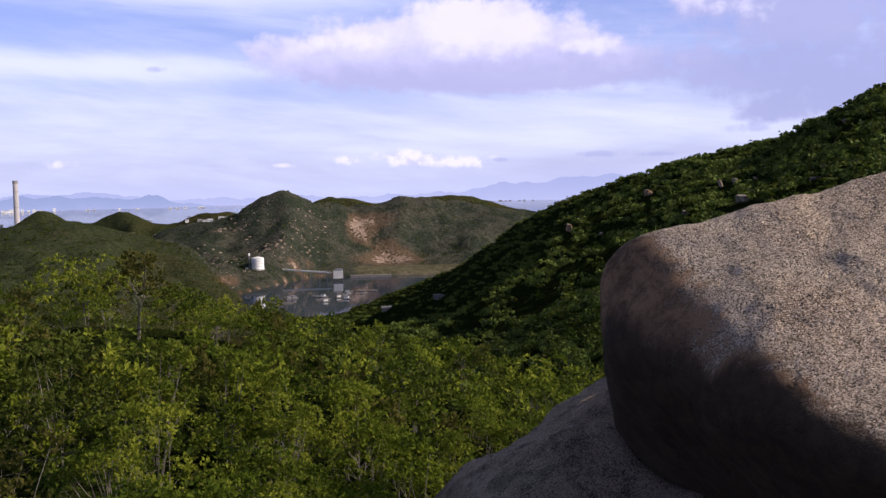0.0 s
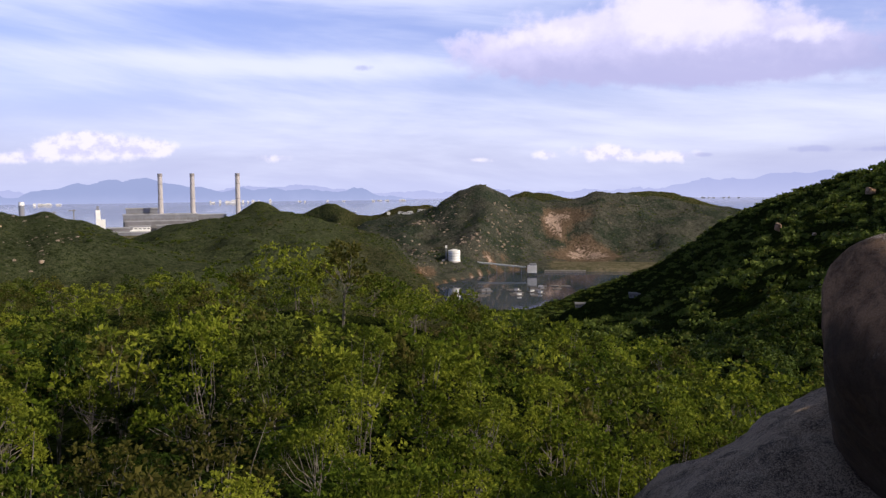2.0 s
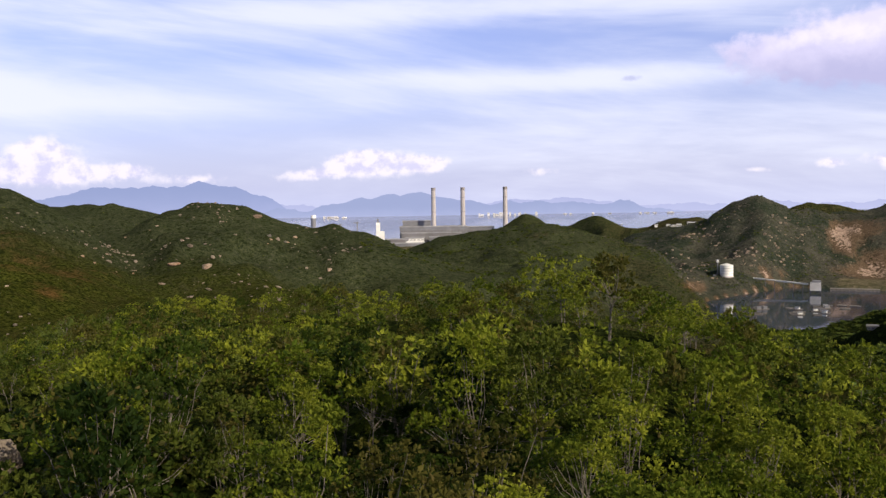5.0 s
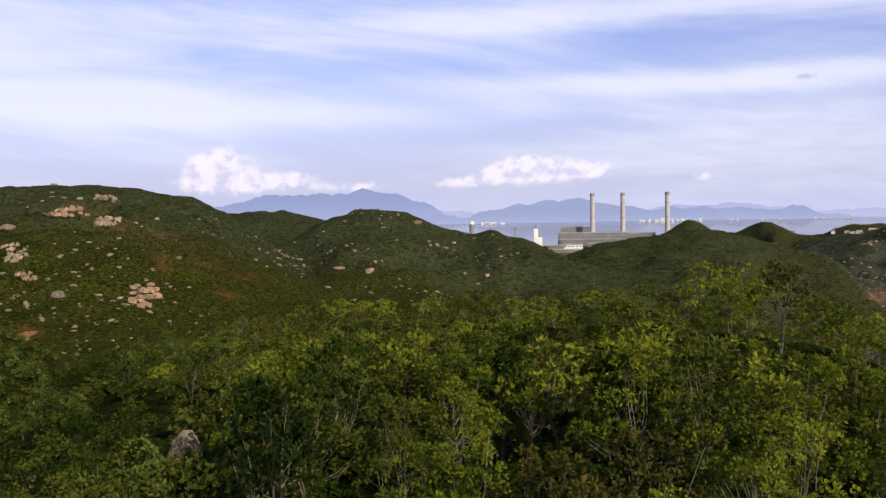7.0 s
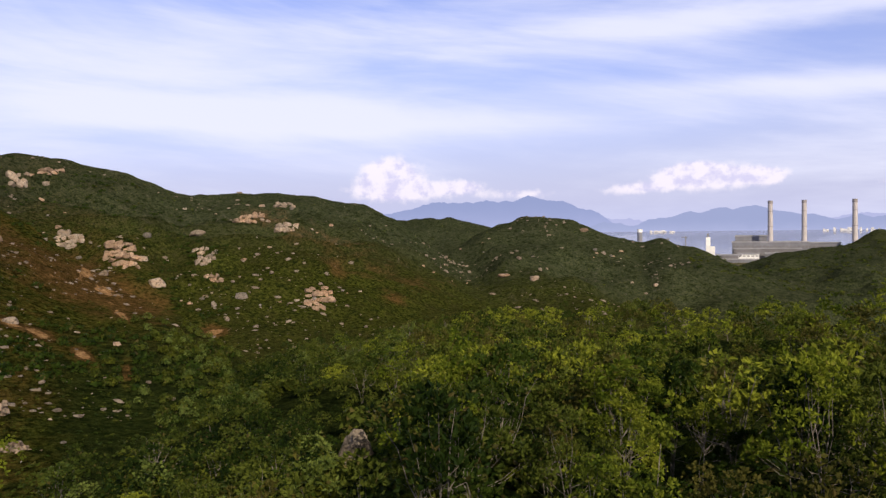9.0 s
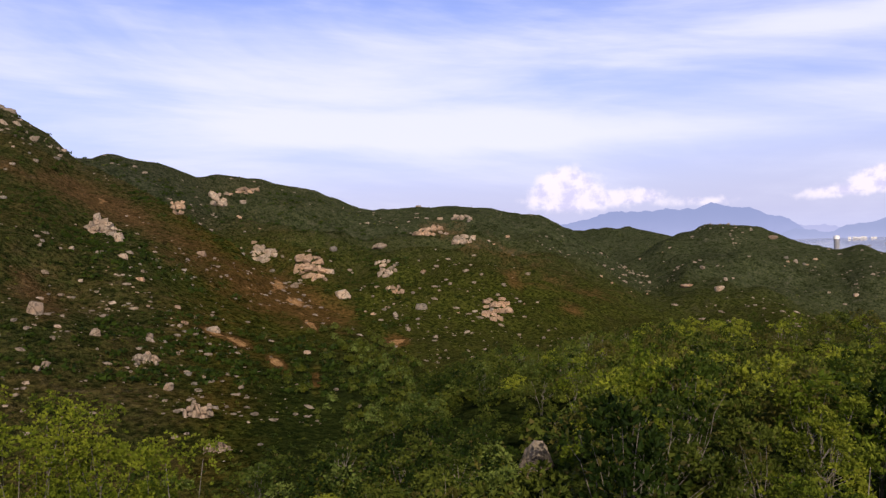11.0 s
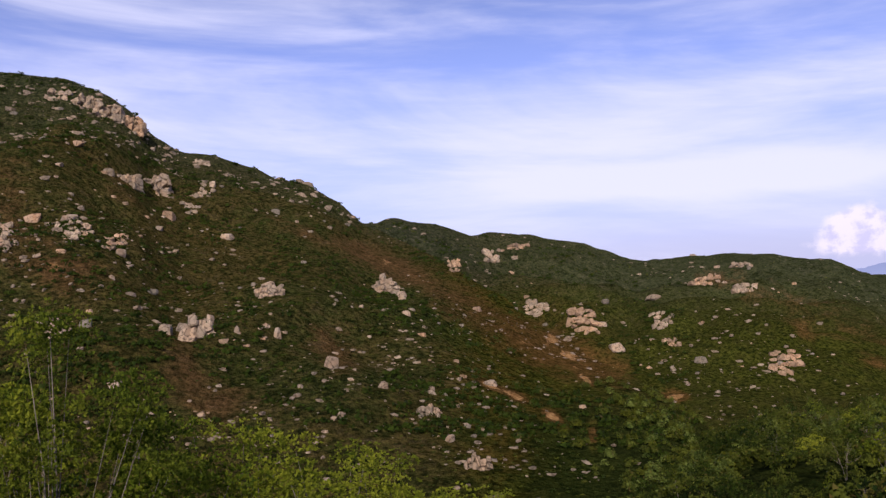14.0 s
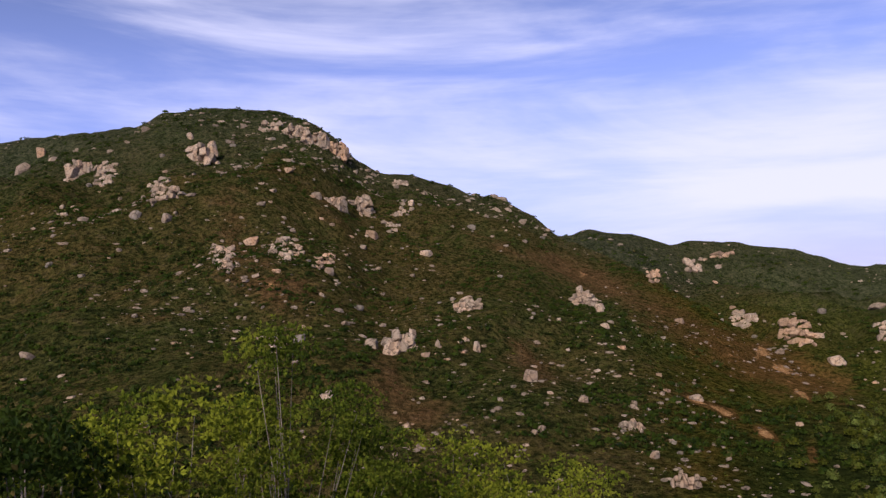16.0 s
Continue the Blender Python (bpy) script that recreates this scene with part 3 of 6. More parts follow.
def height(x, y):
    """The land's height above the sea, for arrays of places."""
    r, a = np.hypot(x, y) + 1e-6, np.degrees(np.arctan2(-x, y))
    land = ease((a - 38) / 20) + ease((-a - 12) / 20)
    floor_sea = np.interp(r, [0, 60, 100, 300, 600, 1150, 1300], [150, 145, 128, 108, 62, 3, -14])
    floor_land = np.interp(r, [0, 60, 100, 300, 600, 1500, 2600, 3000], [150, 145, 128, 108, 92, 60, 20, -14])
    out = floor_sea + (floor_land - floor_sea) * np.clip(land, 0, 1)
    wide = 1.0 + 0.005 * np.minimum(r, 900)
    gully = 0.9 - 2.2 * np.abs(rolling(x, y, 190, 4, 11, 0.55))
    for name, rows in RIDGES.items():
        rc, ec, rf, ef = tables(name, a)
        zc, zf = EYE + rc * np.tan(np.radians(ec)), EYE + rf * np.tan(np.radians(ef))
        s = (r - rf) / (rc - rf)
        up = zf + (zc - zf) * np.where(s < 0, s * 0.6, np.clip(s, 0, 1)) - 0.055 * (rc - rf) * np.clip(s, 0, 1) * (1 - np.clip(s, 0, 1))
        over = np.maximum(r - rc, 0)
        z = up - 0.5 * over * over / (over + 60)
        z = z + (1.6 if name == "basin" else 1.25 if name in ("dome", "mountain") else 1.0) * gully * np.maximum(0.0176 * (rc - rf), np.where(rc > 1700, 0.0095, 0.006) * np.where(rc > 1000, r, 0)) * 4 * np.clip(s, 0, 1) * np.clip(1 - s, 0, 1)
        lo, hi = rows[0][0], rows[-1][0]
        z = z - 40 * np.maximum(0, np.maximum(lo - a, a - hi))
        out = wide * np.logaddexp(out / wide, z / wide)
    # the spur with its brow
    rb, eb = tables("spur", a)
    zb = rb * np.tan(np.radians(eb)) - TREE
    near = np.interp(r, [0, 2.5, 4.0, 9.0], [-1.75, -1.9, -3.4, -6.4])
    t = np.clip((r - 9) / (rb - 9), 0, 1)
    fall = ease((a + 30) / 10) * (0.45 + 0.55 * ease((30 - a) / 12)) * ease((54 - a) / 12)
    hollow = ease((a - 50) / 10) * ease((86 - a) / 8)
    z = np.where(r < 9, near, -6.4 + (zb + 6.4) * t ** (1 - 0.45 * hollow - 0.68 * fall))
    over = np.maximum(r - rb, 0)
    z = EYE + z - 0.55 * over * over / (over + 12) + 0.35 * rolling(x, y, 7, 2, 5) * np.clip((r - 4) / 8, 0, 1)
    z = np.maximum(z, out - 3)
    d = np.clip((out - z) / 1.5, -40, 40)
    out = z + 1.5 * np.log1p(np.exp(d)) - 1.5 * np.log(2) * np.exp(-np.abs(d))
    # graded flat behind the bay and the works' platform
    flat = ease((a + 4) / 1.5) * ease((7.6 - a) / 0.6) * ease((r - 1700) / 18) * ease((1900 - r) / 40)
    out = np.where(out < 7, out + (7 - out) * flat, out)
    works = ease((a - 24.5) / 0.8) * ease((37.0 - a) / 0.8) * ease((r - 3050) / 60) * ease((3620 - r) / 20)
    out = out + (7 - out) * works
    bump = rolling(x, y, 24, 3, 31) * np.clip((r - 90) / 150, 0, 1) * (0.7 + 0.0017 * np.minimum(r, 1800))
    return out + bump * np.clip((out + 2) / 8, 0, 1) * (1 - works) * (1 - flat)


def direction(az, el):
    a, e = math.radians(az), math.radians(el)
    return -math.sin(a) * math.cos(e), math.cos(a) * math.cos(e), math.sin(e)


def seen_at(az, el, start=60.0):
    """The place on the land that is met by looking from the look-out along a bearing and an angle."""
    dx, dy, dz = direction(az, el)
    d = start * np.exp(np.linspace(0, math.log(3400 / start), 2600))
    gap = EYE + d * dz - height(d * dx, d * dy)
    hit = np.nonzero(gap < 0)[0]
    if not len(hit):
        return None
    i = hit[0]
    return Vector((d[i] * dx, d[i] * dy, EYE + d[i] * dz))


def in_sight(x, y, z, lift=0.0):
    """True where the slope faces the look-out and is not past a crest."""
    d = np.hypot(x, y)
    before = height(x * 0.97, y * 0.97)
    return (z + lift - EYE) / d > (before - EYE) / (d * 0.97)


def gauss(a, e, ca, ce, wa, we, slant=0.0):
    u, v = (a - ca), (e - ce)
    v = v - slant * u
    return np.exp(-(u / wa) ** 2 - (v / we) ** 2)


def soil_at(x, y, z):
    """How bare the slope is: burnt and eroded strips on the hills."""
    r, a = np.hypot(x, y), np.degrees(np.arctan2(-x, y))
    e = np.degrees(np.arctan2(z - EYE, r))
    s = np.zeros_like(r)
    strips = [(76, -3.0, 6, 1.8, 0.58, 1.0), (71.5, -4.6, 3, 1.6, 0.5, 0.6), (85, 2.6, 4, 1.1, 0.55, 0.95), (91, 5.2, 4, 0.7, 0.5, 0.6), (97, -5.2, 3.2, 1.8, 0.3, 0.9),
              (107, 6.5, 8, 4.5, 0.1, 0.15), (118, 3, 6, 5, 0.1, 0.2), (108, 9.5, 1.5, 3.2, 0.0, 0.6), (107, 4.5, 2.2, 3.0, 0.4, 0.6), (104.5, 3.2, 2.2, 1.3, 0.2, 0.7), (98.5, -1.6, 1.3, 2.0, 0.3, 0.7),
              (89, -2.6, 2.5, 2.6, 0.5, 0.75), (101.5, 8.2, 1.6, 1.6, 0.3, 0.5), (113, 2.0, 5, 3, 0.2, 0.45), (60, -1.2, 3.5, 0.9, 0.1, 0.5), (57, -3.0, 3, 1.0, 0.2, 0.5), (55.3, -5.2, 1.4, 0.5, 0.2, 0.8), (59, -3.4, 0.7, 0.7, 0.6, 0.7), (63.5, 0.3, 2.2, 0.7, 0.1, 0.7), (53, -4.2, 2.5, 0.7, 0.1, 0.45),
              (4.3, -2.3, 1.3, 0.7, -0.2, 0.9), (1.5, -1.6, 1.5, 0.6, 0.2, 0.45), (24, -2.4, 2.5, 0.5, 0.1, 0.4), (10.8, -1.2, 0.9, 0.7, 0.0, 0.4), (-11, -1.0, 1.2, 0.5, 0.0, 0.4)]
    for ca, ce, wa, we, slant, amp in strips:
        s = s + amp * gauss(a, e, ca, ce, wa, we, slant)
    raw = [(78.9, -5.7, 0.75, 0.22, 0.42), (77.2, -6.5, 0.8, 0.3, 0.5), (74.9, -7.9, 0.7, 0.35, 0.5), (72.4, -9.2, 0.25, 0.5, 0.0), (72.6, -5.6, 0.45, 0.16, 0.9),
           (67.0, -6.95, 0.75, 0.25, 0.0), (73.6, -4.0, 0.4, 0.15, 0.3), (74.6, -2.9, 0.3, 0.2, 0.0), (59.4, -9.0, 0.5, 0.25, 0.0), (5.9, -2.3, 0.7, 0.35, -0.4), (5.4, -3.0, 0.7, 0.35, -0.2), (4.2, -1.95, 0.9, 0.15, -0.2),
           (105.8, 3.4, 0.5, 0.12, 0.0), (3.6, -4.70, 2.1, 0.38, 0.02), (14.2, -5.75, 0.7, 0.22, 0.1), (9.8, -4.9, 0.9, 0.25, 0.0)]
    scar = np.zeros_like(r)
    for ca, ce, wa, we, slant in raw:
        scar = scar + gauss(a, e, ca, ce, wa, we * 1.25, slant)
    s = s + 2.3 * scar
    shore = np.exp(-((z - 1.0) / 1.6) ** 2) * ((r > 1150) & (r < 1850)) * (a > -1)
    valley = (1 - np.clip(scar * 2, 0, 1)) * 0.75 * ease((a - 42) / 8) * ease((82 - a) / 8) * ease((330 - r) / 120)
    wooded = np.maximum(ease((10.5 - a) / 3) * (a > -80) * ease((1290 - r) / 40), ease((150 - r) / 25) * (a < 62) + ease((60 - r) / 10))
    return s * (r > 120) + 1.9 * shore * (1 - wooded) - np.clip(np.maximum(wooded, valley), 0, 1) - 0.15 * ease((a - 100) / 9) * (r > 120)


fine = np.arange(-33, 127.01, 0.29)
bearings = np.concatenate([np.arange(-180, -33, 3.0), fine, np.arange(129, 180, 3.0)])
rings = np.concatenate([[0.01], np.geomspace(1.2, 90, 105)[:-1], np.geomspace(90, 135, 14)[:-1], np.geomspace(135, 1250, 150)[:-1],
                        np.geomspace(1250, 2500, 38)[:-1], np.linspace(2500, 2960, 26)[:-1], np.geomspace(2960, 4850, 18)])
A, R = np.meshgrid(np.radians(bearings), rings, indexing="ij")
X, Y = -R * np.sin(A), R * np.cos(A)
H = height(X, Y)
nb, nr = A.shape


def surface(x, y):
    """The height of the built ground sheet, for arrays of places."""
    a, r = np.degrees(np.arctan2(-x, y)), np.hypot(x, y)
    u = np.clip(np.interp(a, bearings, np.arange(nb)), 0, nb - 1.001)
    v = np.clip(np.interp(r, rings, np.arange(nr)), 0, nr - 1.001)
    iu, iv = u.astype(int), v.astype(int)
    fu, fv = u - iu, v - iv
    return (H[iu, iv] * (1 - fu) + H[iu + 1, iv] * fu) * (1 - fv) + (H[iu, iv + 1] * (1 - fu) + H[iu + 1, iv + 1] * fu) * fv


i, j = np.meshgrid(np.arange(nb), np.arange(nr - 1), indexing="ij")
i2 = (i + 1) % nb
quads = np.stack([i * nr + j, i * nr + j + 1, i2 * nr + j + 1, i2 * nr + j], -1).reshape(-1, 4)
low = np.maximum.reduce(H.reshape(-1)[quads], axis=1)
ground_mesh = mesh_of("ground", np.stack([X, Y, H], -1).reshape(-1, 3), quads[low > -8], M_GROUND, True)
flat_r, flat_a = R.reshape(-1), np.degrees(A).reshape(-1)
# bare rock on the hills, and painted haze that grows with distance
for key, values in (("rocky_hazy", (0.55 * ease((flat_r - 1550 + 200 * ease((19 - flat_a) / 3)) / 250) + 0.35 * ease((flat_r - 450) / 400)) * np.where(flat_r < 2450, 1, 0.3) + 0.2 * ease((flat_a - 76) / 8)),
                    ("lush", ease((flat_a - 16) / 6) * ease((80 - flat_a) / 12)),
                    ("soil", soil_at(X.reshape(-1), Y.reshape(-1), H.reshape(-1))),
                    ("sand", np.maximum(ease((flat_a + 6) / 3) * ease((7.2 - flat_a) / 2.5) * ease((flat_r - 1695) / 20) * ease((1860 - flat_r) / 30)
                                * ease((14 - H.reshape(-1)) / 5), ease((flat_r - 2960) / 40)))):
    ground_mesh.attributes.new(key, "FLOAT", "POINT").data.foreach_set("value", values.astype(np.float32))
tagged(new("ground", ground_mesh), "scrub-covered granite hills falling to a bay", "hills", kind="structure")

# The sea lifts a little far out, where its true horizon would lie beyond the last ring.


def sea_z(r):
    return np.interp(r, [3500, 4000, 4300, 4530, 4900], [0, 42, 72, 94, 98])


sea_r = np.array([150, 1100, 1400, 1800, 2400, 3000, 3500, 3700, 3900, 4100, 4300, 4500, 4700, 4900.0])
sea_a = np.radians(np.arange(0, 360, 2.0))
SA, SR = np.meshgrid(sea_a, sea_r, indexing="ij")
SZ = sea_z(SR)
i, j = np.meshgrid(np.arange(len(sea_a)), np.arange(len(sea_r) - 1), indexing="ij")
i2 = (i + 1) % len(sea_a)
n = len(sea_r)
sea_quads = np.stack([i * n + j, i * n + j + 1, i2 * n + j + 1, i2 * n + j], -1).reshape(-1, 4)
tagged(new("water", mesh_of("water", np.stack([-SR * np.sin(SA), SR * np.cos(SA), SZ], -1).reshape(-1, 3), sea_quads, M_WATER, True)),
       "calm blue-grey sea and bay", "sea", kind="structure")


def far_range(name, material, dist, crest, seed, label):
    """Distant hills as a low thick ridge with an uneven outline."""
    a = np.arange(crest[0][0], crest[-1][0], 0.06)
    e = np.interp(a, [c[0] for c in crest], [c[1] for c in crest])
    e = e + 0.12 * rolling(a * 10, a * 0, 11, 5, seed, 0.6)
    z = EYE + dist * np.tan(np.radians(e))
    ra = np.radians(a)
    verts = []
    for d, k in ((dist - 120, 0.0), (dist - 45, 0.62), (dist, 1.0), (dist + 60, 0.0)):
        verts.append(np.stack([-d * np.sin(ra), d * np.cos(ra), 40 + (z - 40) * k], -1))
    n = len(a)
    q = np.concatenate([np.stack([np.arange(n - 1) + k * n, np.arange(1, n) + k * n, np.arange(1, n) + (k + 1) * n, np.arange(n - 1) + (k + 1) * n], -1)
                        for k in range(3)])
    tagged(new(name, mesh_of(name, np.concatenate(verts), q, material, True)), label, "far hills", kind="structure")


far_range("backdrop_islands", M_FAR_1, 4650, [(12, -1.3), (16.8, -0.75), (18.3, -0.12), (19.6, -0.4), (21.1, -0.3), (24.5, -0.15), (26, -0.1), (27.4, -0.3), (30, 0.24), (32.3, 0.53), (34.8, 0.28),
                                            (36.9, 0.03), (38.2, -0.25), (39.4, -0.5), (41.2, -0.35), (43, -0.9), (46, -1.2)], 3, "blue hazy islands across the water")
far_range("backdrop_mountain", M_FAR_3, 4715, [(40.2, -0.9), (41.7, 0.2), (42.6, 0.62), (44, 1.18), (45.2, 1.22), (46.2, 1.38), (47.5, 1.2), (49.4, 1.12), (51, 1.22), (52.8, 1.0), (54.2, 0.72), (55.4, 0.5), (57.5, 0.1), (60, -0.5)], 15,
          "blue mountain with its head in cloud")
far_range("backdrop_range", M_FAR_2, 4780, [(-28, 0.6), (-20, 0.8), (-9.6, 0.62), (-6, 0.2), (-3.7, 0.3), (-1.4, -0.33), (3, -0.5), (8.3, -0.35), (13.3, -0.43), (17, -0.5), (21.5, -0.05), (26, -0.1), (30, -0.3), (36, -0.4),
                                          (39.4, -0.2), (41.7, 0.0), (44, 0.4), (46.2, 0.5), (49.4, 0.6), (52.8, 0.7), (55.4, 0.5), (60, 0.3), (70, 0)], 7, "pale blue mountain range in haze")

# ---------------------------------------------------------------- rocks


def icosphere(sub):
    bm = bmesh.new()
    bmesh.ops.create_icosphere(bm, subdivisions=sub, radius=1.0)
    bm.verts.ensure_lookup_table()
    v = np.array([x.co[:] for x in bm.verts])
    f = np.array([[x.index for x in p.verts] for p in bm.faces])
    bm.free()
    return v / np.linalg.norm(v, axis=1)[:, None], f


BALLS = {k: icosphere(k) for k in (1, 2, 3, 6)}


def block(planes, sub, power, rough, seed, scale=2.0):
    """A stone bounded by faces (normal and distance), with worn edges and an uneven skin."""
    d, f = BALLS[sub]
    nrm = np.array([p[0] for p in planes], float)
    nrm = nrm / np.linalg.norm(nrm, axis=1)[:, None]
    far = np.array([p[1] for p in planes], float)
    reach = np.clip(d @ nrm.T, 0, None) / far
    rad = 1.0 / np.maximum((reach ** power).sum(1) ** (1 / power), 1e-3)
    off = Vector((seed * 3.7, seed * 1.3, seed * 2.1))
    if rough:
        rad = rad * np.array([1 + rough * noise.fractal(Vector(v) * scale + off, 0.8, 2.0, 5) for v in d])
    return d * rad[:, None], f


def random_planes(rng, count, flat=0.8):
    out = []
    for _ in range(count):
        v = rng.normal(size=3)
        out.append((v / np.linalg.norm(v), rng.uniform(0.52, 0.98)))
    out += [((0, 0, 1), flat), ((0, 0, -1), 0.8), ((1, 0, 0), 1), ((-1, 0, 0), 1), ((0, 1, 0), 1), ((0, -1, 0), 1)]
    return out


def joint_block(rng, size, turn, at, material, name="block"):
    """A joint block with knocked-off corners and slightly warped faces."""
    pts = []
    for c in [(i, j, k) for i in (-1, 1) for j in (-1, 1) for k in (-1, 1)]:
        c = np.array(c) * (1 - rng.random(3) ** 1.5 * 0.6)
        cut = rng.uniform(0.05, 0.75, 3)
        for k in range(3):
            q = c.copy()
            q[k] -= np.sign(q[k]) * cut[k]
            pts.append(q)
    pts = (np.array(pts) * size) @ turn.T + at
    bm = bmesh.new()
    for q in pts:
        bm.verts.new(q)
    done = bmesh.ops.convex_hull(bm, input=bm.verts[:])
    bmesh.ops.delete(bm, geom=[v for v in done["geom_interior"] if isinstance(v, bmesh.types.BMVert)], context="VERTS")
    if name == "boulder":
        bmesh.ops.bevel(bm, geom=bm.edges[:], offset=float(min(size)) * 0.06, segments=1, affect="EDGES")
    me = bpy.data.meshes.new(name)
    bm.to_mesh(me)
    bm.free()
    me.materials.append(material)
    return me


def boulder_mesh(seed, material, sub=2):
    rng = np.random.default_rng(seed)
    if seed % 2:
        return joint_block(rng, np.array([0.95, 0.95, rng.uniform(0.65, 0.9)]), np.eye(3), np.zeros(3), material, "boulder")
    v, f = block(random_planes(rng, 7, rng.uniform(0.6, 0.95)), sub, 22, 0.07, seed)
    return mesh_of("boulder", v, f, material)


def crag_blocks(seed, material, wide, high):
    """A tor: upright and leaning joint blocks that grew apart."""
    rng = np.random.default_rng(seed)
    blocks = []
    columns = int(np.clip(round(wide / high * 5.0), 5, 11))
    joints = Euler((rng.normal(0, 0.12), rng.normal(0, 0.16), rng.normal(0, 0.5)))
    edges = np.cumsum(np.concatenate([[0], rng.uniform(0.6, 1.5, columns)]))
    edges = (edges / edges[-1] - 0.5) * wide
    for i in range(columns):
        w, x = edges[i + 1] - edges[i], (edges[i] + edges[i + 1]) / 2
        top = high * (0.95 - 0.9 * abs(x / wide) ** 1.6) * rng.uniform(0.55, 1.0)
        for row in range(2):
            z = -0.55 * high
            deep = wide * rng.uniform(0.16, 0.30)
            while z < top - 0.12 * high:
                h = min(rng.uniform(0.15, 0.6) * high, top - z + 0.05 * high)
                turn = np.array(Euler((joints.x + rng.normal(0, 0.15), joints.y + rng.normal(0, 0.17), joints.z + rng.normal(0, 0.5))).to_matrix())
                at = np.array([x + rng.normal(0, 0.25) * w, (row - 0.35) * deep * 1.3 + rng.normal(0, 0.05) * wide, z + h / 2])
                if row and rng.random() < 0.35:
                    break
                blocks.append(joint_block(rng, np.array([w * rng.uniform(0.45, 0.95), deep * rng.uniform(0.6, 1.2), h * rng.uniform(0.45, 0.70)]), turn, at, material))
                z += h * 0.92
            top *= 1.12
    return blocks


def slab_blocks(seed, material, az, el, w, h, origin):
    """A bare rock face broken into blocks that lie in the slope: an uneven patch, w by h degrees wide and high."""
    rng = np.random.default_rng(seed)
    back = origin.inverted()
    blocks = []
    rows = int(np.clip(round(h / 0.24), 2, 7))
    for row in range(rows):
        v = (row + 0.5) / rows * 2 - 1
        half = 0.42 * w * math.sqrt(1 - v * v * 0.85) * rng.uniform(0.65, 1.1)
        u, shift = -half, rng.normal(0, 0.10) * w
        while u < half:
            step = w * rng.uniform(0.09, 0.26)
            at = seen_at(az + shift + u + step / 2, el + v * h * 0.5 + rng.normal(0, 0.06) * h)
            u += step
            if at is None or rng.random() < 0.06:
                continue
            one = math.hypot(at.x, at.y) * radians(1)
            size = np.array([step * one * rng.uniform(0.5, 0.8), step * one * rng.uniform(0.4, 0.8), h / rows * one * rng.uniform(0.6, 1.0)])
            turn = np.array(Euler((-0.45 + rng.normal(0, 0.2), rng.normal(0, 0.25), rng.normal(0, 0.35))).to_matrix())
            blocks.append(joint_block(rng, size, turn, np.array(back @ at), material))
    return blocks


# the two great boulders at the look-out
def great_boulder(name, centre, planes, power, seed, mat, rough, label):
    v, f = block(planes, 6, power, rough, seed, 2.4)
    ob = new(name, mesh_of(name, v, f, mat, True))
    ob.location = (centre[0], centre[1], EYE + centre[2])
    return tagged(ob, label, "boulder", "boulders at the look-out")


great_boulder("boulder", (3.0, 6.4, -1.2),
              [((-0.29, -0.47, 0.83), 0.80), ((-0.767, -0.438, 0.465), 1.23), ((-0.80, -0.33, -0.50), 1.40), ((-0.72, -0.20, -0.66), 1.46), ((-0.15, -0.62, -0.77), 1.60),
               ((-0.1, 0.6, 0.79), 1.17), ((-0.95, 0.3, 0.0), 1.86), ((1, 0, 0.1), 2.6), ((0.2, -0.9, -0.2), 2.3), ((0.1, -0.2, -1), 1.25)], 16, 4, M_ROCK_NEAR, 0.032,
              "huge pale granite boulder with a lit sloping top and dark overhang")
great_boulder("boulder", (2.63, 9.10, -4.55),
              [((-0.52, 0.26, 0.81), 2.40), ((-0.1, -0.5, 0.86), 2.22), ((-0.95, -0.25, 0.1), 2.62), ((-0.8, -0.3, -0.5), 2.54), ((0, -1, 0.1), 3.5),
               ((1, 0, 0), 3.8), ((0, 1, 0), 2.8), ((0, 0, -1), 3.8)], 12, 9, M_ROCK_LOW, 0.065, "rounded grey granite boulder below the larger one")

# outcrops on the hills: bearing, angle, width and height in degrees
MOUNTAIN_ROCKS = [(97.47, -1.45, 2.1, 2.3), (106.79, 6.34, 1.13, 0.75), (109.57, 11.76, 2.07, 1.88),
                  (117.12, 10.87, 1.50, 1.50), (103.6, 13.3, 1.6, 0.8), (102.2, 12.6, 1.8, 1.1), (101.0, 11.9, 1.5, 1.3), (101.2, 8.5, 1.5, 0.9), (99.65, 8.1, 2.0, 1.35),
                  (92.19, 6.35, 0.83, 0.53), (85.35, 0.84, 1.69, 1.50), (84.23, 0.33, 0.75, 0.94), (102.45, -4.12, 0.98, 0.90),
                  (104.05, -0.25, 0.83, 0.98), (101.95, 4.12, 1.05, 0.68), (100.13, 1.61, 0.83, 0.53)]
MOUNTAIN_SLABS = [(108.51, 5.54, 1.88, 1.88), (104.44, 5.86, 2.07, 1.32), (112.11, 9.94, 1.88, 1.50), (115.31, 10.92, 1.69, 1.32), (96.43, 7.96, 1.50, 0.83),
                  (105.69, -0.26, 1.50, 1.43), (96.85, 9.7, 1.50, 0.38), (105.2, 13.75, 1.9, 0.6), (101.9, 4.9, 1.6, 0.9), (97.6, 6.9, 1.3, 0.7)]
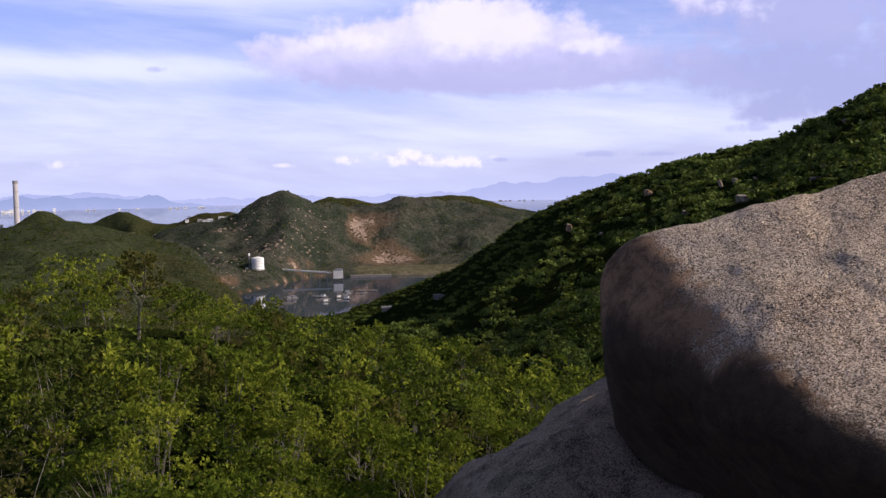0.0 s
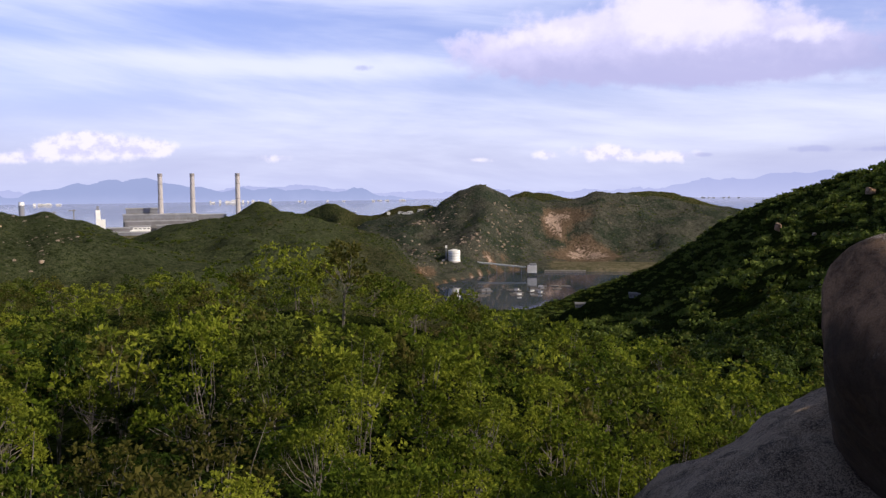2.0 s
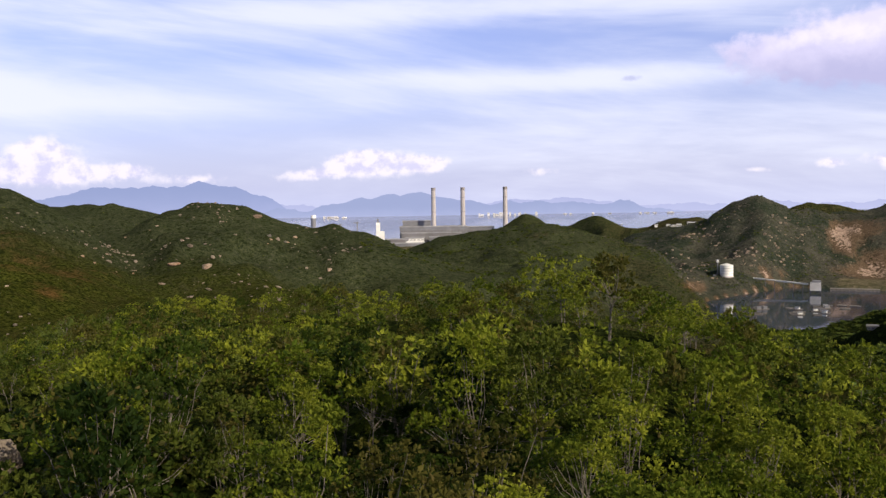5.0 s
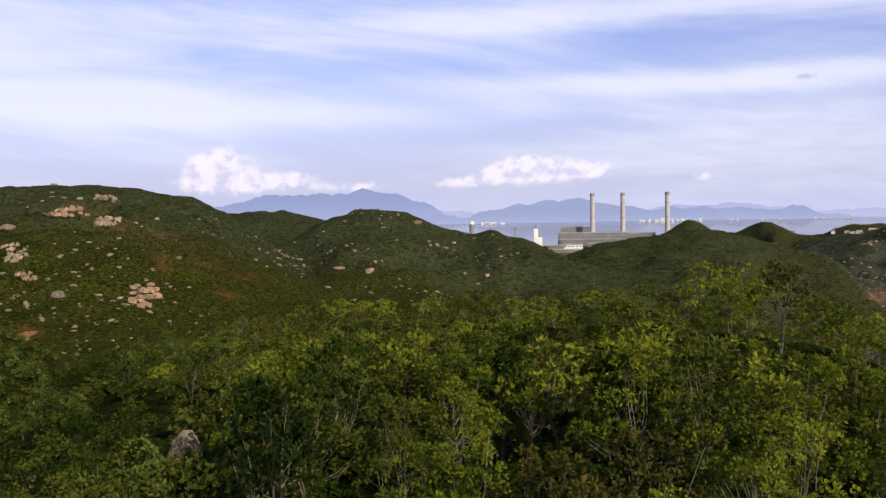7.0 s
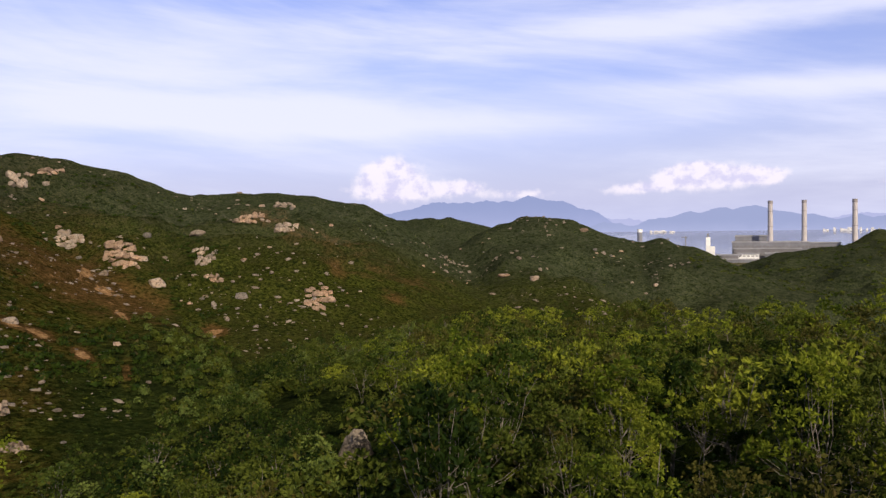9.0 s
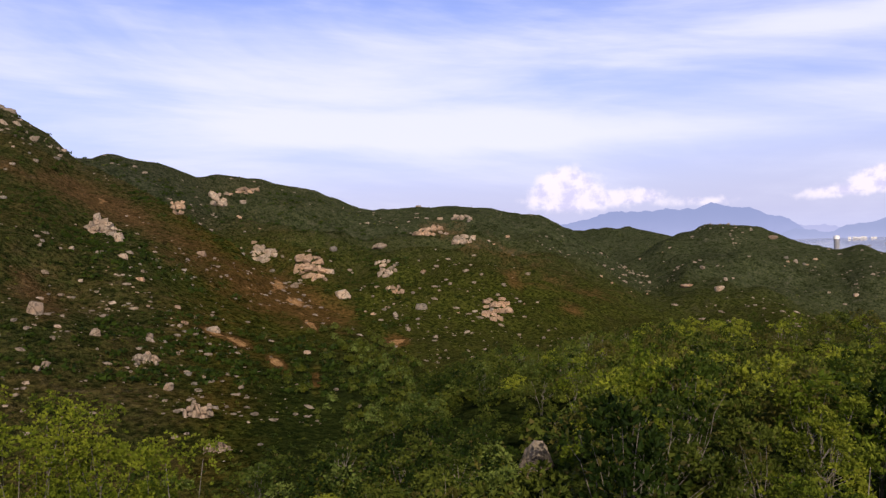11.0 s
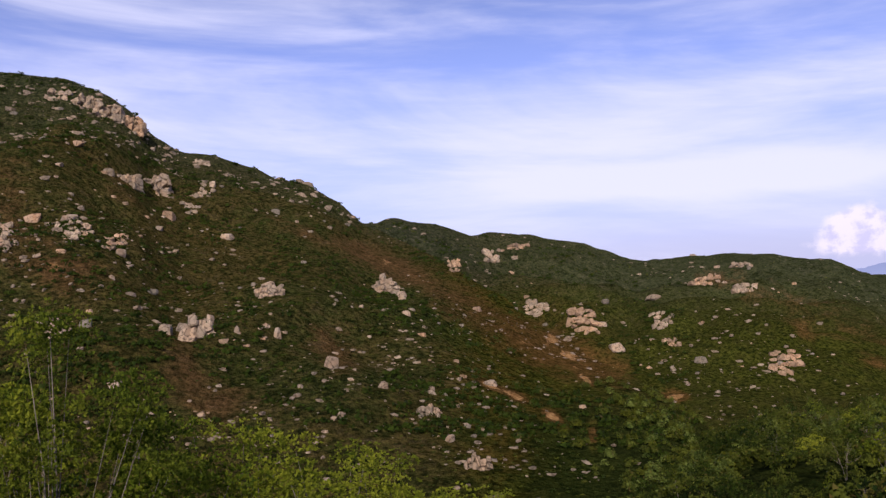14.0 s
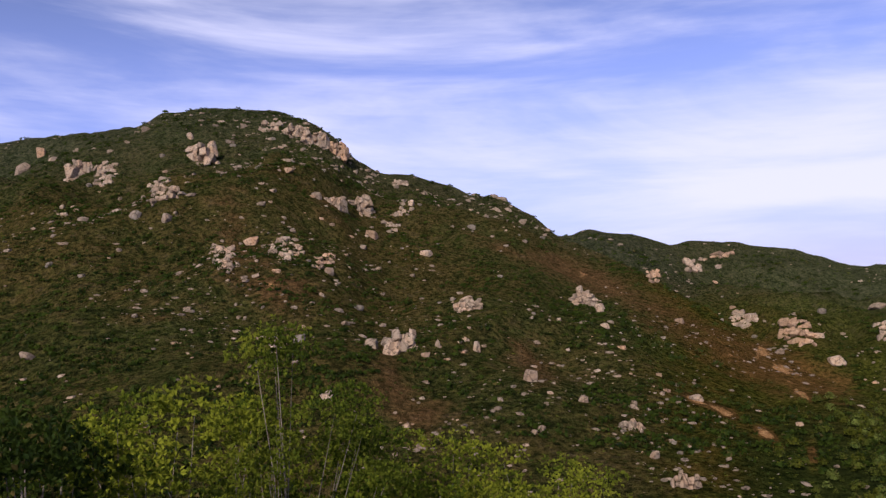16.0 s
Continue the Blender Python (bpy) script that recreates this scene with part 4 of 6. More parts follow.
SLOPE_ROCKS = [(80.03, -10.96, 1.88, 1.32), (85.89, -5.4, 0.94, 0.68), (83.01, -7.35, 1.69, 0.75), (81.77, -9.13, 0.83, 0.68), (88.78, -7.12, 0.83, 0.60),
               (89.25, -3.87, 1.05, 1.13), (92.54, -1.74, 0.60, 1.32), (99.48, -0.98, 1.13, 1.05), (95.12, -1.24, 0.45, 0.75), (112.02, 8.01, 0.94, 0.75),
               (113.89, 8.28, 0.83, 0.60), (98.89, 6.31, 0.83, 0.83), (95.33, 4.88, 1.05, 0.53), (92.96, 1.09, 1.88, 0.94), (119.17, 12.05, 0.56, 1.13),
               (120.29, 11.08, 0.94, 0.94), (120.28, -0.02, 1.13, 0.45), (118.98, 5.42, 0.53, 0.53), (78.77, -5.71, 0.75, 0.45), (110.28, 13.2, 0.53, 0.60),
               (102.4, 9.13, 0.75, 0.60), (104.15, 10.92, 0.83, 0.45), (78.92, -13.09, 1.69, 0.75)]
BASIN_ROCKS = [(78.31, 2.73, 1.69, 0.83), (80.61, 2.21, 1.32, 0.83), (75.31, -0.87, 1.69, 0.94), (72.46, -1.86, 2.26, 1.69), (70.46, -3.83, 1.05, 0.75),
               (76.26, 3.24, 1.50, 0.30), (70.92, -0.73, 0.60, 0.30), (60.17, -5.08, 1.96, 1.50), (67.59, -2.08, 1.69, 1.05), (66.89, -3.58, 1.32, 0.53),
               (65.26, -4.85, 0.75, 0.68), (73.59, -3.07, 0.60, 0.45), (76.74, 3.32, 0.90, 0.38), (67.8, -0.69, 0.90, 0.38), (66.94, -5.32, 0.38, 0.53),
               (66.18, -6.27, 0.45, 0.30), (78.75, -5.69, 0.98, 0.53), (72.9, -7.45, 0.45, 0.38), (62.42, 1.08, 1.50, 0.30), (64.6, 0.2, 1.88, 0.53),
               (62.09, -0.42, 1.88, 0.60)]
FAR_ROCKS = [(45.91, -4.04, 0.94, 0.53), (47.96, -3.81, 1.13, 0.45), (38.06, -4.5, 0.60, 0.38), (41.93, -2.15, 0.53, 0.30), (46.9, -2.67, 0.53, 0.38),
             (45.53, -3.42, 0.38, 0.30), (40.92, -2.6, 0.38, 0.30), (39.6, -4.32, 0.30, 0.23), (42.73, -0.89, 0.98, 0.45), (50.21, -3.54, 0.45, 0.30),
             (37.69, -1.8, 0.30, 0.23), (-8.28, -3.14, 0.53, 0.68), (-19.25, -1.32, 1.05, 0.60), (-18.67, -0.11, 0.53, 0.38), (-17.79, -0.34, 0.45, 0.60),
             (-19.9, 0.06, 0.53, 0.30), (-23.31, 0.0, 0.68, 0.30), (-23.77, 0.61, 0.45, 0.53), (-13.37, -0.89, 0.68, 0.60), (-15.73, -2.05, 0.60, 0.38),
             (-10.37, -3.32, 0.45, 0.23), (-24.98, 3.37, 0.68, 0.30)]
SHARED = [boulder_mesh(100 + i, (M_ROCK, M_ROCK, M_ROCK_GREY, M_ROCK_RED)[i % 4]) for i in range(12)]
rock_rng = np.random.default_rng(5)


def lay_boulder(at, wide, high, label, group):
    """One stone on the slope, sunk a little into it."""
    ob = new("boulder", SHARED[rock_rng.integers(len(SHARED))])
    ob.location = at
    ob.rotation_euler = (rock_rng.normal(0, 0.15), rock_rng.normal(0, 0.15), rock_rng.uniform(0, 6.28))
    deep = wide * rock_rng.uniform(0.7, 1.1)
    ob.scale = (wide / 1.9, deep / 1.9, high / 1.7)
    return tagged(ob, label, "boulder", group)


def outcrops(rows, red, group, tors=True):
    for n, (az_deg, el_deg, w, h) in enumerate(rows):
        at = seen_at(az_deg, el_deg) or seen_at(az_deg, el_deg - 0.4) or seen_at(az_deg, el_deg - 1.2)
        d = math.hypot(at.x, at.y)
        wide, high = d * radians(w), d * radians(h)
        if az_deg < 0:
            wide, high = wide * 0.8, high * 0.7
        elif 36 < az_deg < 52:
            wide, high = wide * 0.65, high * 0.65
        elif az_deg > 76:
            wide, high = wide * 0.88, high * 0.95
        if w > 1.2:
            seed = int(abs(az_deg) * 100) + n
            m = Matrix.Translation(at - Vector((0, 0, high * 0.08))) @ pose(0, 0, 0, 0, 0, az_deg) @ pose(0, 0, 0, -14 if tors else 0)
            ob = thing("crag", m, "pale rust-stained granite crag of jointed blocks", "rock outcrop", group)
            stone = M_ROCK_RED if n % red == red - 1 else M_ROCK
            for me in crag_blocks(seed, stone, wide, high) if tors else slab_blocks(seed, stone, az_deg, el_deg, w, h, m):
                part("block", me, None, ob)
            for _ in range(4 if az_deg > 76 else 2):
                q = seen_at(az_deg + rock_rng.normal(0, 0.85) * w, el_deg + rock_rng.normal(-0.15, 0.55) * h)
                if q and abs(math.hypot(q.x, q.y) - d) < 0.3 * d:
                    s = wide * rock_rng.uniform(0.08, 0.30)
                    lay_boulder(q, s, s * rock_rng.uniform(0.5, 0.9), "broken granite block beside a crag", group)
        else:
            lift = 0.7 if az_deg < 0 else 0.1
            lay_boulder(at + Vector((0, 0, high * lift)), wide, high * (1.0 + lift * 0.5), "pale granite boulder on the scrub slope", group)


outcrops(MOUNTAIN_ROCKS, 7, "outcrops on the mountain")
outcrops(MOUNTAIN_SLABS, 9, "outcrops on the mountain", False)
outcrops(SLOPE_ROCKS, 5, "outcrops on the mountain")
outcrops(BASIN_ROCKS, 2, "outcrops round the basin", False)
outcrops(FAR_ROCKS, 9, "boulders on the far hills")


def strewn(count, low_az, high_az, low_el, high_el, low_w, high_w, seed):
    """Places for smaller stones, in drifts, by bearing and angle."""
    rng = np.random.default_rng(seed)
    out = []
    while len(out) < count:
        a, e = rng.uniform(low_az, high_az), rng.uniform(low_el, high_el)
        drift = cell_noise(np.array([a / 2.1]), np.array([e / 1.5]), seed)[0]
        if rng.uniform(-0.5, 0.9) > drift:
            continue
        for _ in range(rng.integers(1, 4)):
            p = seen_at(a + rng.normal(0, 0.5), e + rng.normal(0, 0.3))
            if p and 140 < math.hypot(p.x, p.y) < 1400:
                w = math.hypot(p.x, p.y) * radians(low_w + (high_w - low_w) * rng.random() ** 3)
                out.append((p, w))
    return out[:count]


singles = strewn(60, 80, 122, -7, 12.5, 0.2, 0.65, 21) + strewn(16, 58, 82, -6, 3, 0.18, 0.55, 22) + strewn(28, 80, 94, -11, -1, 0.2, 0.66, 27) + strewn(8, 38, 56, -4.5, -1, 0.15, 0.4, 23)
for p, w in singles:
    lay_boulder(p, w, w * rock_rng.uniform(0.5, 0.95), "small pale granite boulder among scrub", "boulders strewn on the slopes")

# stones too many to count
rng = np.random.default_rng(64)
count = 22300
a = np.concatenate([rng.uniform(36, 124, 13500), rng.uniform(-1, 22, 4500), rng.uniform(36, 54, 2500), rng.uniform(82, 122, 1800)])
d = np.concatenate([170 * np.exp(rng.random(13500) * math.log(1250 / 170)), rng.uniform(1450, 2300, 4500), rng.uniform(650, 1200, 2500), rng.uniform(200, 680, 1800)])
x, y = -d * np.sin(np.radians(a)), d * np.cos(np.radians(a))
z = surface(x, y)
drift = rolling(x, y, 70, 3, 77)
keep = (drift > rng.uniform(-0.12, 0.85, count)) & (z > 8) & in_sight(x, y, z) & ((a < 40) | (d > 330) | (rng.random(count) < ease((a - 66) / 12)))
v, f = block(random_planes(np.random.default_rng(3), 6), 1, 20, 0.0, 1)
s = ((0.36 + 1.9 * rng.random(count) ** 3) * np.where(np.arange(count) >= 20500, 1.7, 1.0))[keep] * np.clip(d[keep] / 500, 0.6, 1.35)
p = np.stack([x, y, z], -1)[keep]
turn = rng.uniform(0, 6.28, len(p))
c, sn, tall = np.cos(turn), np.sin(turn), rng.uniform(0.35, 0.85, len(p))
sx = (v[None, :, 0] * c[:, None] - v[None, :, 1] * sn[:, None] * 0.7) * s[:, None] + p[:, None, 0]
sy = (v[None, :, 0] * sn[:, None] + v[None, :, 1] * c[:, None] * 0.7) * s[:, None] + p[:, None, 1]
sz = v[None, :, 2] * (s * tall)[:, None] + p[:, None, 2]
tagged(new("stones", mesh_of("stones", np.stack([sx, sy, sz], -1).reshape(-1, 3), (f[None] + (np.arange(len(p)) * len(v))[:, None, None]).reshape(-1, 3), M_ROCK)),
       "pale loose stones strewn over the slopes", "stones", kind="stuff")

# ---------------------------------------------------------------- trees and scrub


def spray(centres, outward, length, width, rng):
    """Leaves as folded lozenges: their four corners and faces."""
    n = len(centres)
    d = outward + rng.normal(0, 0.35, (n, 3)) + (0, 0, 0.15)
    d /= np.linalg.norm(d, axis=1)[:, None]
    side = np.cross(d, rng.normal(size=(n, 3)))
    side /= np.linalg.norm(side, axis=1)[:, None]
    up = np.cross(side, d)
    size = rng.uniform(0.65, 1.25, (n, 1))
    ln, wd = length * size, width * size
    mid = centres + d * ln * 0.45
    v = np.stack([centres, mid + side * wd + up * wd * 0.35, centres + d * ln - up * ln * 0.08, mid - side * wd + up * wd * 0.35], 1)
    return v.reshape(-1, 3), np.arange(n * 4).reshape(-1, 4)


def shingles(centres, outward, size, loose, rng, corners=5):
    """Leafy sprigs lying on a rounded crown: uneven many-cornered pieces that face outwards."""
    n = len(centres)
    d = outward + rng.normal(0, loose, (n, 3))
    d /= np.linalg.norm(d, axis=1)[:, None]
    u = np.cross(d, rng.normal(size=(n, 3)))
    u /= np.linalg.norm(u, axis=1)[:, None]
    w = np.cross(d, u)
    v = []
    for i in range(corners):
        a = i / corners * 6.283 + rng.normal(0, 0.2, (n, 1))
        rad = size * rng.uniform(0.45, 1.25, (n, 1))
        v.append(centres + (np.cos(a) * u + np.sin(a) * w) * rad - d * rad * 0.28)
    return np.stack(v, 1).reshape(-1, 3), np.arange(n * corners).reshape(-1, corners)


def limb(points, radii, sides=5):
    """A tapered branch along points: corners and faces."""
    points = np.asarray(points, float)
    vs = []
    for i, p in enumerate(points):
        t = points[min(i + 1, len(points) - 1)] - points[max(i - 1, 0)]
        t /= np.linalg.norm(t) + 1e-9
        u = np.cross(t, (0.3, 0.9, 0.1))
        u /= np.linalg.norm(u) + 1e-9
        w = np.cross(t, u)
        ang = np.arange(sides) / sides * 2 * np.pi
        vs.append(p + radii[i] * (np.cos(ang)[:, None] * u + np.sin(ang)[:, None] * w))
    f = []
    for i in range(len(points) - 1):
        for s in range(sides):
            a, b = i * sides + s, i * sides + (s + 1) % sides
            f.append((a, b, b + sides, a + sides))
    return np.concatenate(vs), np.array(f)


def join(pieces):
    vs, fs, n = [], [], 0
    for v, f in pieces:
        vs.append(v), fs.append(f + n)
        n += len(v)
    return np.concatenate(vs), np.concatenate(fs)


def tree_shapes(seed, tall, radius, leaves, leaf, stems, bottom=0.3, tufts=16, thin=0.78, spread=0.27):
    """A small many-stemmed tree: limbs, and a domed crown of leaf tufts with gaps between them."""
    rng = np.random.default_rng(seed)
    wood, heads, paths = [], [], []
    ts = np.linspace(0, 1, 6)
    for s in range(stems):
        a = rng.uniform(0, 6.28)
        foot = np.array([np.cos(a), np.sin(a), 0]) * rng.uniform(0, 0.10) * radius
        a += rng.normal(0, 0.6)
        lean = np.array([np.cos(a), np.sin(a), 0]) * radius * rng.uniform(0.1, 0.5)
        top = tall * rng.uniform(0.78, 0.93)
        path = np.stack([foot + lean * t ** 1.5 + np.array([0, 0, top * t]) + rng.normal(0, 0.02 * tall * t, 3) for t in ts])
        r0 = (0.010 + 0.007 * rng.random()) * tall ** 0.8 * 0.7 * thin
        wood.append(limb(path, r0 * (1 - 0.8 * ts)))
        paths.append(path)
        heads.append((path[-1], rng.uniform(0.8, 1.1)))
    for _ in range(tufts):
        a, q = rng.uniform(0, 6.28), rng.random() ** 0.5
        z = tall * (bottom + (0.90 - bottom) * (1 - 0.8 * q * q) * rng.uniform(0.55, 1.0))
        tip = np.array([np.cos(a) * q * radius * 0.85, np.sin(a) * q * radius * 0.85, z])
        path = paths[int(np.argmin([np.hypot(*(p[-1] - tip)[:2]) for p in paths]))]
        t = max(0.2, z / path[-1][2] * 0.72 - 0.05)
        base = np.array([np.interp(t, ts, path[:, k]) for k in range(3)])
        bend = (base + tip) / 2 + np.array([0, 0, -0.04 * tall]) + rng.normal(0, 0.03, 3) * radius
        r0 = 0.0050 * tall ** 0.8 * thin
        wood.append(limb([base, bend, tip], [r0, r0 * 0.7, r0 * 0.25], 4))
        heads.append((tip, rng.uniform(0.65, 1.15)))
    # leaves in rosettes at the twig ends of each tuft
    size = np.array([h[1] for h in heads])
    count = leaves // 6
    pick = rng.choice(len(heads), size=count, p=size ** 2 / (size ** 2).sum())
    blob = rng.normal(size=(count, 3))
    blob /= np.linalg.norm(blob, axis=1)[:, None]
    blob[:, 2] = np.where(rng.random(count) < 0.7, np.abs(blob[:, 2]), blob[:, 2])
    blob *= rng.random((count, 1)) ** 0.33 * radius * spread * size[pick][:, None] * (1, 1, 0.85)
    spots = np.array([h[0] for h in heads])
    centres = spots[pick] + blob
    out = blob / (radius * spread) + 0.35 * (centres - spots.mean(0)) / radius + (0, 0, 0.35)
    out /= np.linalg.norm(out, axis=1)[:, None]
    centres, out = np.repeat(centres, 6, 0), np.repeat(out, 6, 0)
    ring = np.cross(out, rng.normal(size=out.shape))
    ring /= np.linalg.norm(ring, axis=1)[:, None]
    centres = centres + ring * leaf * 0.25
    return join(wood), spray(centres, out * 0.7 + ring * 1.1, leaf, leaf * 0.30, rng)


def tree(seed, leaf_mat, tall, radius, leaves, leaf, stems, name="small_tree", label="", **more):
    """One tree of trunk and crown, at the origin."""
    wood, crown = tree_shapes(seed, tall, radius, leaves, leaf, stems, **more)
    ob = thing(name, Matrix(), label, "tree", "trees on the spur")
    part("trunk", mesh_of("trunk", *wood, M_BARK, True), None, ob, "thin grey-brown stems")
    part("crown", mesh_of("crown", *crown, leaf_mat), None, ob)
    return ob


FRESH = "small broad-leaved tree with fresh yellow-green foliage"
DARK = "small dense tree with dark green leaves"
DRY = "thin shrub with olive and brown leaves"
KINDS = [tree(1, M_LEAF, 3.8, 1.45,2220, 0.105, 3, label=FRESH, bottom=0.24), tree(2, M_LEAF, 3.6, 1.6, 2220, 0.105, 4, label=FRESH, bottom=0.20),
         tree(3, M_LEAF, 4.0, 1.35, 2400, 0.105, 3, label=FRESH, bottom=0.28, tufts=13), tree(4, M_LEAF_YOUNG, 2.9, 1.6, 2220, 0.105, 4, label=FRESH, bottom=0.18),
         tree(5, M_LEAF_WOOD, 3.0, 1.45, 2500, 0.105, 4, label=DARK, bottom=0.18), tree(6, M_LEAF_DARK, 2.2, 1.3, 1800, 0.11, 5, label=DARK, bottom=0.15),
         tree(7, M_LEAF_DRY, 3.4, 1.2, 1400, 0.085, 4, label=DRY, thin=0.55, tufts=20, bottom=0.4, spread=0.2), tree(8, M_LEAF, 4.3, 1.1, 1500, 0.105, 3, label=FRESH, bottom=0.55, tufts=13),
         tree(9, M_LEAF_YOUNG, 5.2, 1.6, 9600, 0.045, 4, label=FRESH, thin=0.45, bottom=0.35, tufts=24, spread=0.23), tree(10, M_LEAF_DARK, 4.8, 1.5, 9000, 0.05, 5, label=DARK, bottom=0.2, tufts=24, spread=0.25),
         tree(11, M_LEAF_YOUNG, 5.0, 1.8, 9900, 0.045, 4, label=FRESH, thin=0.45, bottom=0.28, tufts=26, spread=0.22),
         tree(12, M_LEAF, 3.4, 1.5, 6000, 0.066, 4, label=FRESH, bottom=0.2, tufts=22, spread=0.24), tree(13, M_LEAF_DARK, 2.6, 1.4, 5500, 0.072, 5, label=DARK, bottom=0.2, tufts=20, spread=0.24),
         tree(14, M_LEAF, 3.8, 1.4, 5500, 0.064, 4, label=FRESH, bottom=0.22, tufts=20, spread=0.24)]
TALL = [3.8, 3.6, 4.0, 2.9, 3.0, 2.2, 3.4, 4.3, 5.2, 4.8, 5.0, 3.4, 2.6, 3.8]
plant_rng = np.random.default_rng(77)


def polar(a, r):
    a = np.radians(a)
    x, y = -r * np.sin(a), r * np.cos(a)
    return x, y


def ground_z(x, y):
    return float(surface(np.array([x]), np.array([y]))[0])


def put_tree(kind, az_deg, r, tall):
    """A tree of that kind and height on the spur, by bearing and distance."""
    x, y = -r * math.sin(radians(az_deg)), r * math.cos(radians(az_deg))
    s = tall / TALL[kind]
    m = pose(x, y, ground_z(x, y) - 0.05, plant_rng.normal(0, 3), plant_rng.normal(0, 3), plant_rng.uniform(0, 360))
    ob = copy_thing(KINDS[kind], m)
    ob.scale = (s ** 0.8 * 1.0, s ** 0.8, s)
    return ob


ROCK_AZ = 58.3
placed = []
# trees before the mountain: bearing, distance, angle of the top, kind
EDGE_TREES = [(82.5, 12, -12.0, 10), (84.5, 10.5, -10.6, 8), (86.5, 12, -9.6, 10), (88.6, 11, -9.2, 10), (90.8, 12, -8.6, 8), (92.8, 10.5, -7.9, 8), (95, 11, -7.4, 10), (97.2, 10.5, -6.8, 10),
              (99.3, 11, -6.4, 8), (101.3, 10, -6.0, 10), (103.2, 9.5, -5.8, 10), (105.2, 10.5, -6.8, 8), (108.4, 10.5, -3.6, 10), (110.0, 9.3, -1.8, 8), (112.4, 9.4, -2.2, 8), (114.5, 9, -2.6, 10),
              (116.8, 9.2, -3.0, 8), (116.5, 7.2, -11.5, 9), (118.2, 7.6, -7.0, 9), (119.6, 8.4, -2.0, 9), (121.6, 7.8, -1.4, 9), (124.0, 8.2, -0.8, 9), (119.8, 7.0, -9.5, 9), (122.5, 6.8, -8.6, 9)]
for az_deg, r, top, kind in EDGE_TREES:
    x, y = -r * math.sin(radians(az_deg)), r * math.cos(radians(az_deg))
    put_tree(kind, az_deg, r, (EYE + r * math.tan(radians(top)) - ground_z(x, y)) * 1.06)
    placed.append((x, y))

slim = tree(31, M_LEAF, 6.2, 1.15, 12000, 0.038, 2, label="slender pale-stemmed tree with a light yellow-green crown", bottom=0.60, tufts=24, thin=0.42, spread=0.28)
slim.matrix_basis = pose(-9.2 * math.sin(radians(106.3)), 9.2 * math.cos(radians(106.3)), 0)
slim.location.z = ground_z(slim.location.x, slim.location.y) - 0.05
slim.scale = (1, 1, (EYE + 0.75 - slim.location.z) / 6.2)
placed.append(tuple(slim.location.xy))

rows_r, r = [], 8.0
while r < 29:
    rows_r.append(r)
    r += 1.95 + 0.02 * r
for r in rows_r:
    step = math.degrees((2.15 + 0.012 * r) / r)
    for az_deg in np.arange(-12, 88, step):
        a, d = az_deg + plant_rng.uniform(-0.35, 0.35) * step, r + plant_rng.uniform(-0.6, 0.6)
        if a < 2.5 and d < 14.5 or abs(a - ROCK_AZ) < 2.6 and d > 19 or (a > 81 and d < 14):
            continue
        rb = float(tables("spur", np.array([a]))[0][0])
        if d > rb + 3:
            continue
        x, y = -d * math.sin(radians(a)), d * math.cos(radians(a))
        if any((x - p) ** 2 + (y - q) ** 2 < 1.4 for p, q in placed):
            continue
        mood = float(cell_noise(np.array([x / 6.0]), np.array([y / 6.0]), 3)[0])
        kind = int(plant_rng.choice([0, 1, 2, 3, 7]))
        tall = TREE * plant_rng.uniform(0.95, 1.35)
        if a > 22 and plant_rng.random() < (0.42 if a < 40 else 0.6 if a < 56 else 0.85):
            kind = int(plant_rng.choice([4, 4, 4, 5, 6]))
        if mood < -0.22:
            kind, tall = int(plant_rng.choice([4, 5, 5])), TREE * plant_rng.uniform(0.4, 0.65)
        elif plant_rng.random() < 0.08:
            kind = 6
        if d < 11:
            tall *= 0.86
        tall *= 1 - 0.36 * float(ease((a - 50) / 8) * ease((84 - a) / 6)) * (plant_rng.random() < 0.85)
        if d < 14:
            kind = {0: 11, 1: 13, 2: 13, 3: 11, 4: 12, 5: 12, 7: 11}.get(kind, kind)
        put_tree(kind, a, d, tall)
        placed.append((x, y))

x, y = (float(c) for c in polar(ROCK_AZ, 44.0))
v, f = block([((0.7, 0, 0.45), 0.42), ((-0.6, 0.2, 0.6), 0.40), ((0, -0.8, 0.4), 0.45), ((0, 0.9, 0.3), 0.5), ((0, 0, -1), 4.6), ((1, 0, -0.1), 0.55), ((-1, 0, -0.1), 0.55)], 3, 20, 0.08, 3)
ob = new("boulder", mesh_of("boulder", v, f, M_ROCK))
ob.location, ob.scale = (x, y, EYE + 44 * math.tan(radians(-14.4))), (1.05, 1.05, 1.15)
tagged(ob, "pale pointed boulder rising out of the shrubs", "boulder", "boulders on the spur")


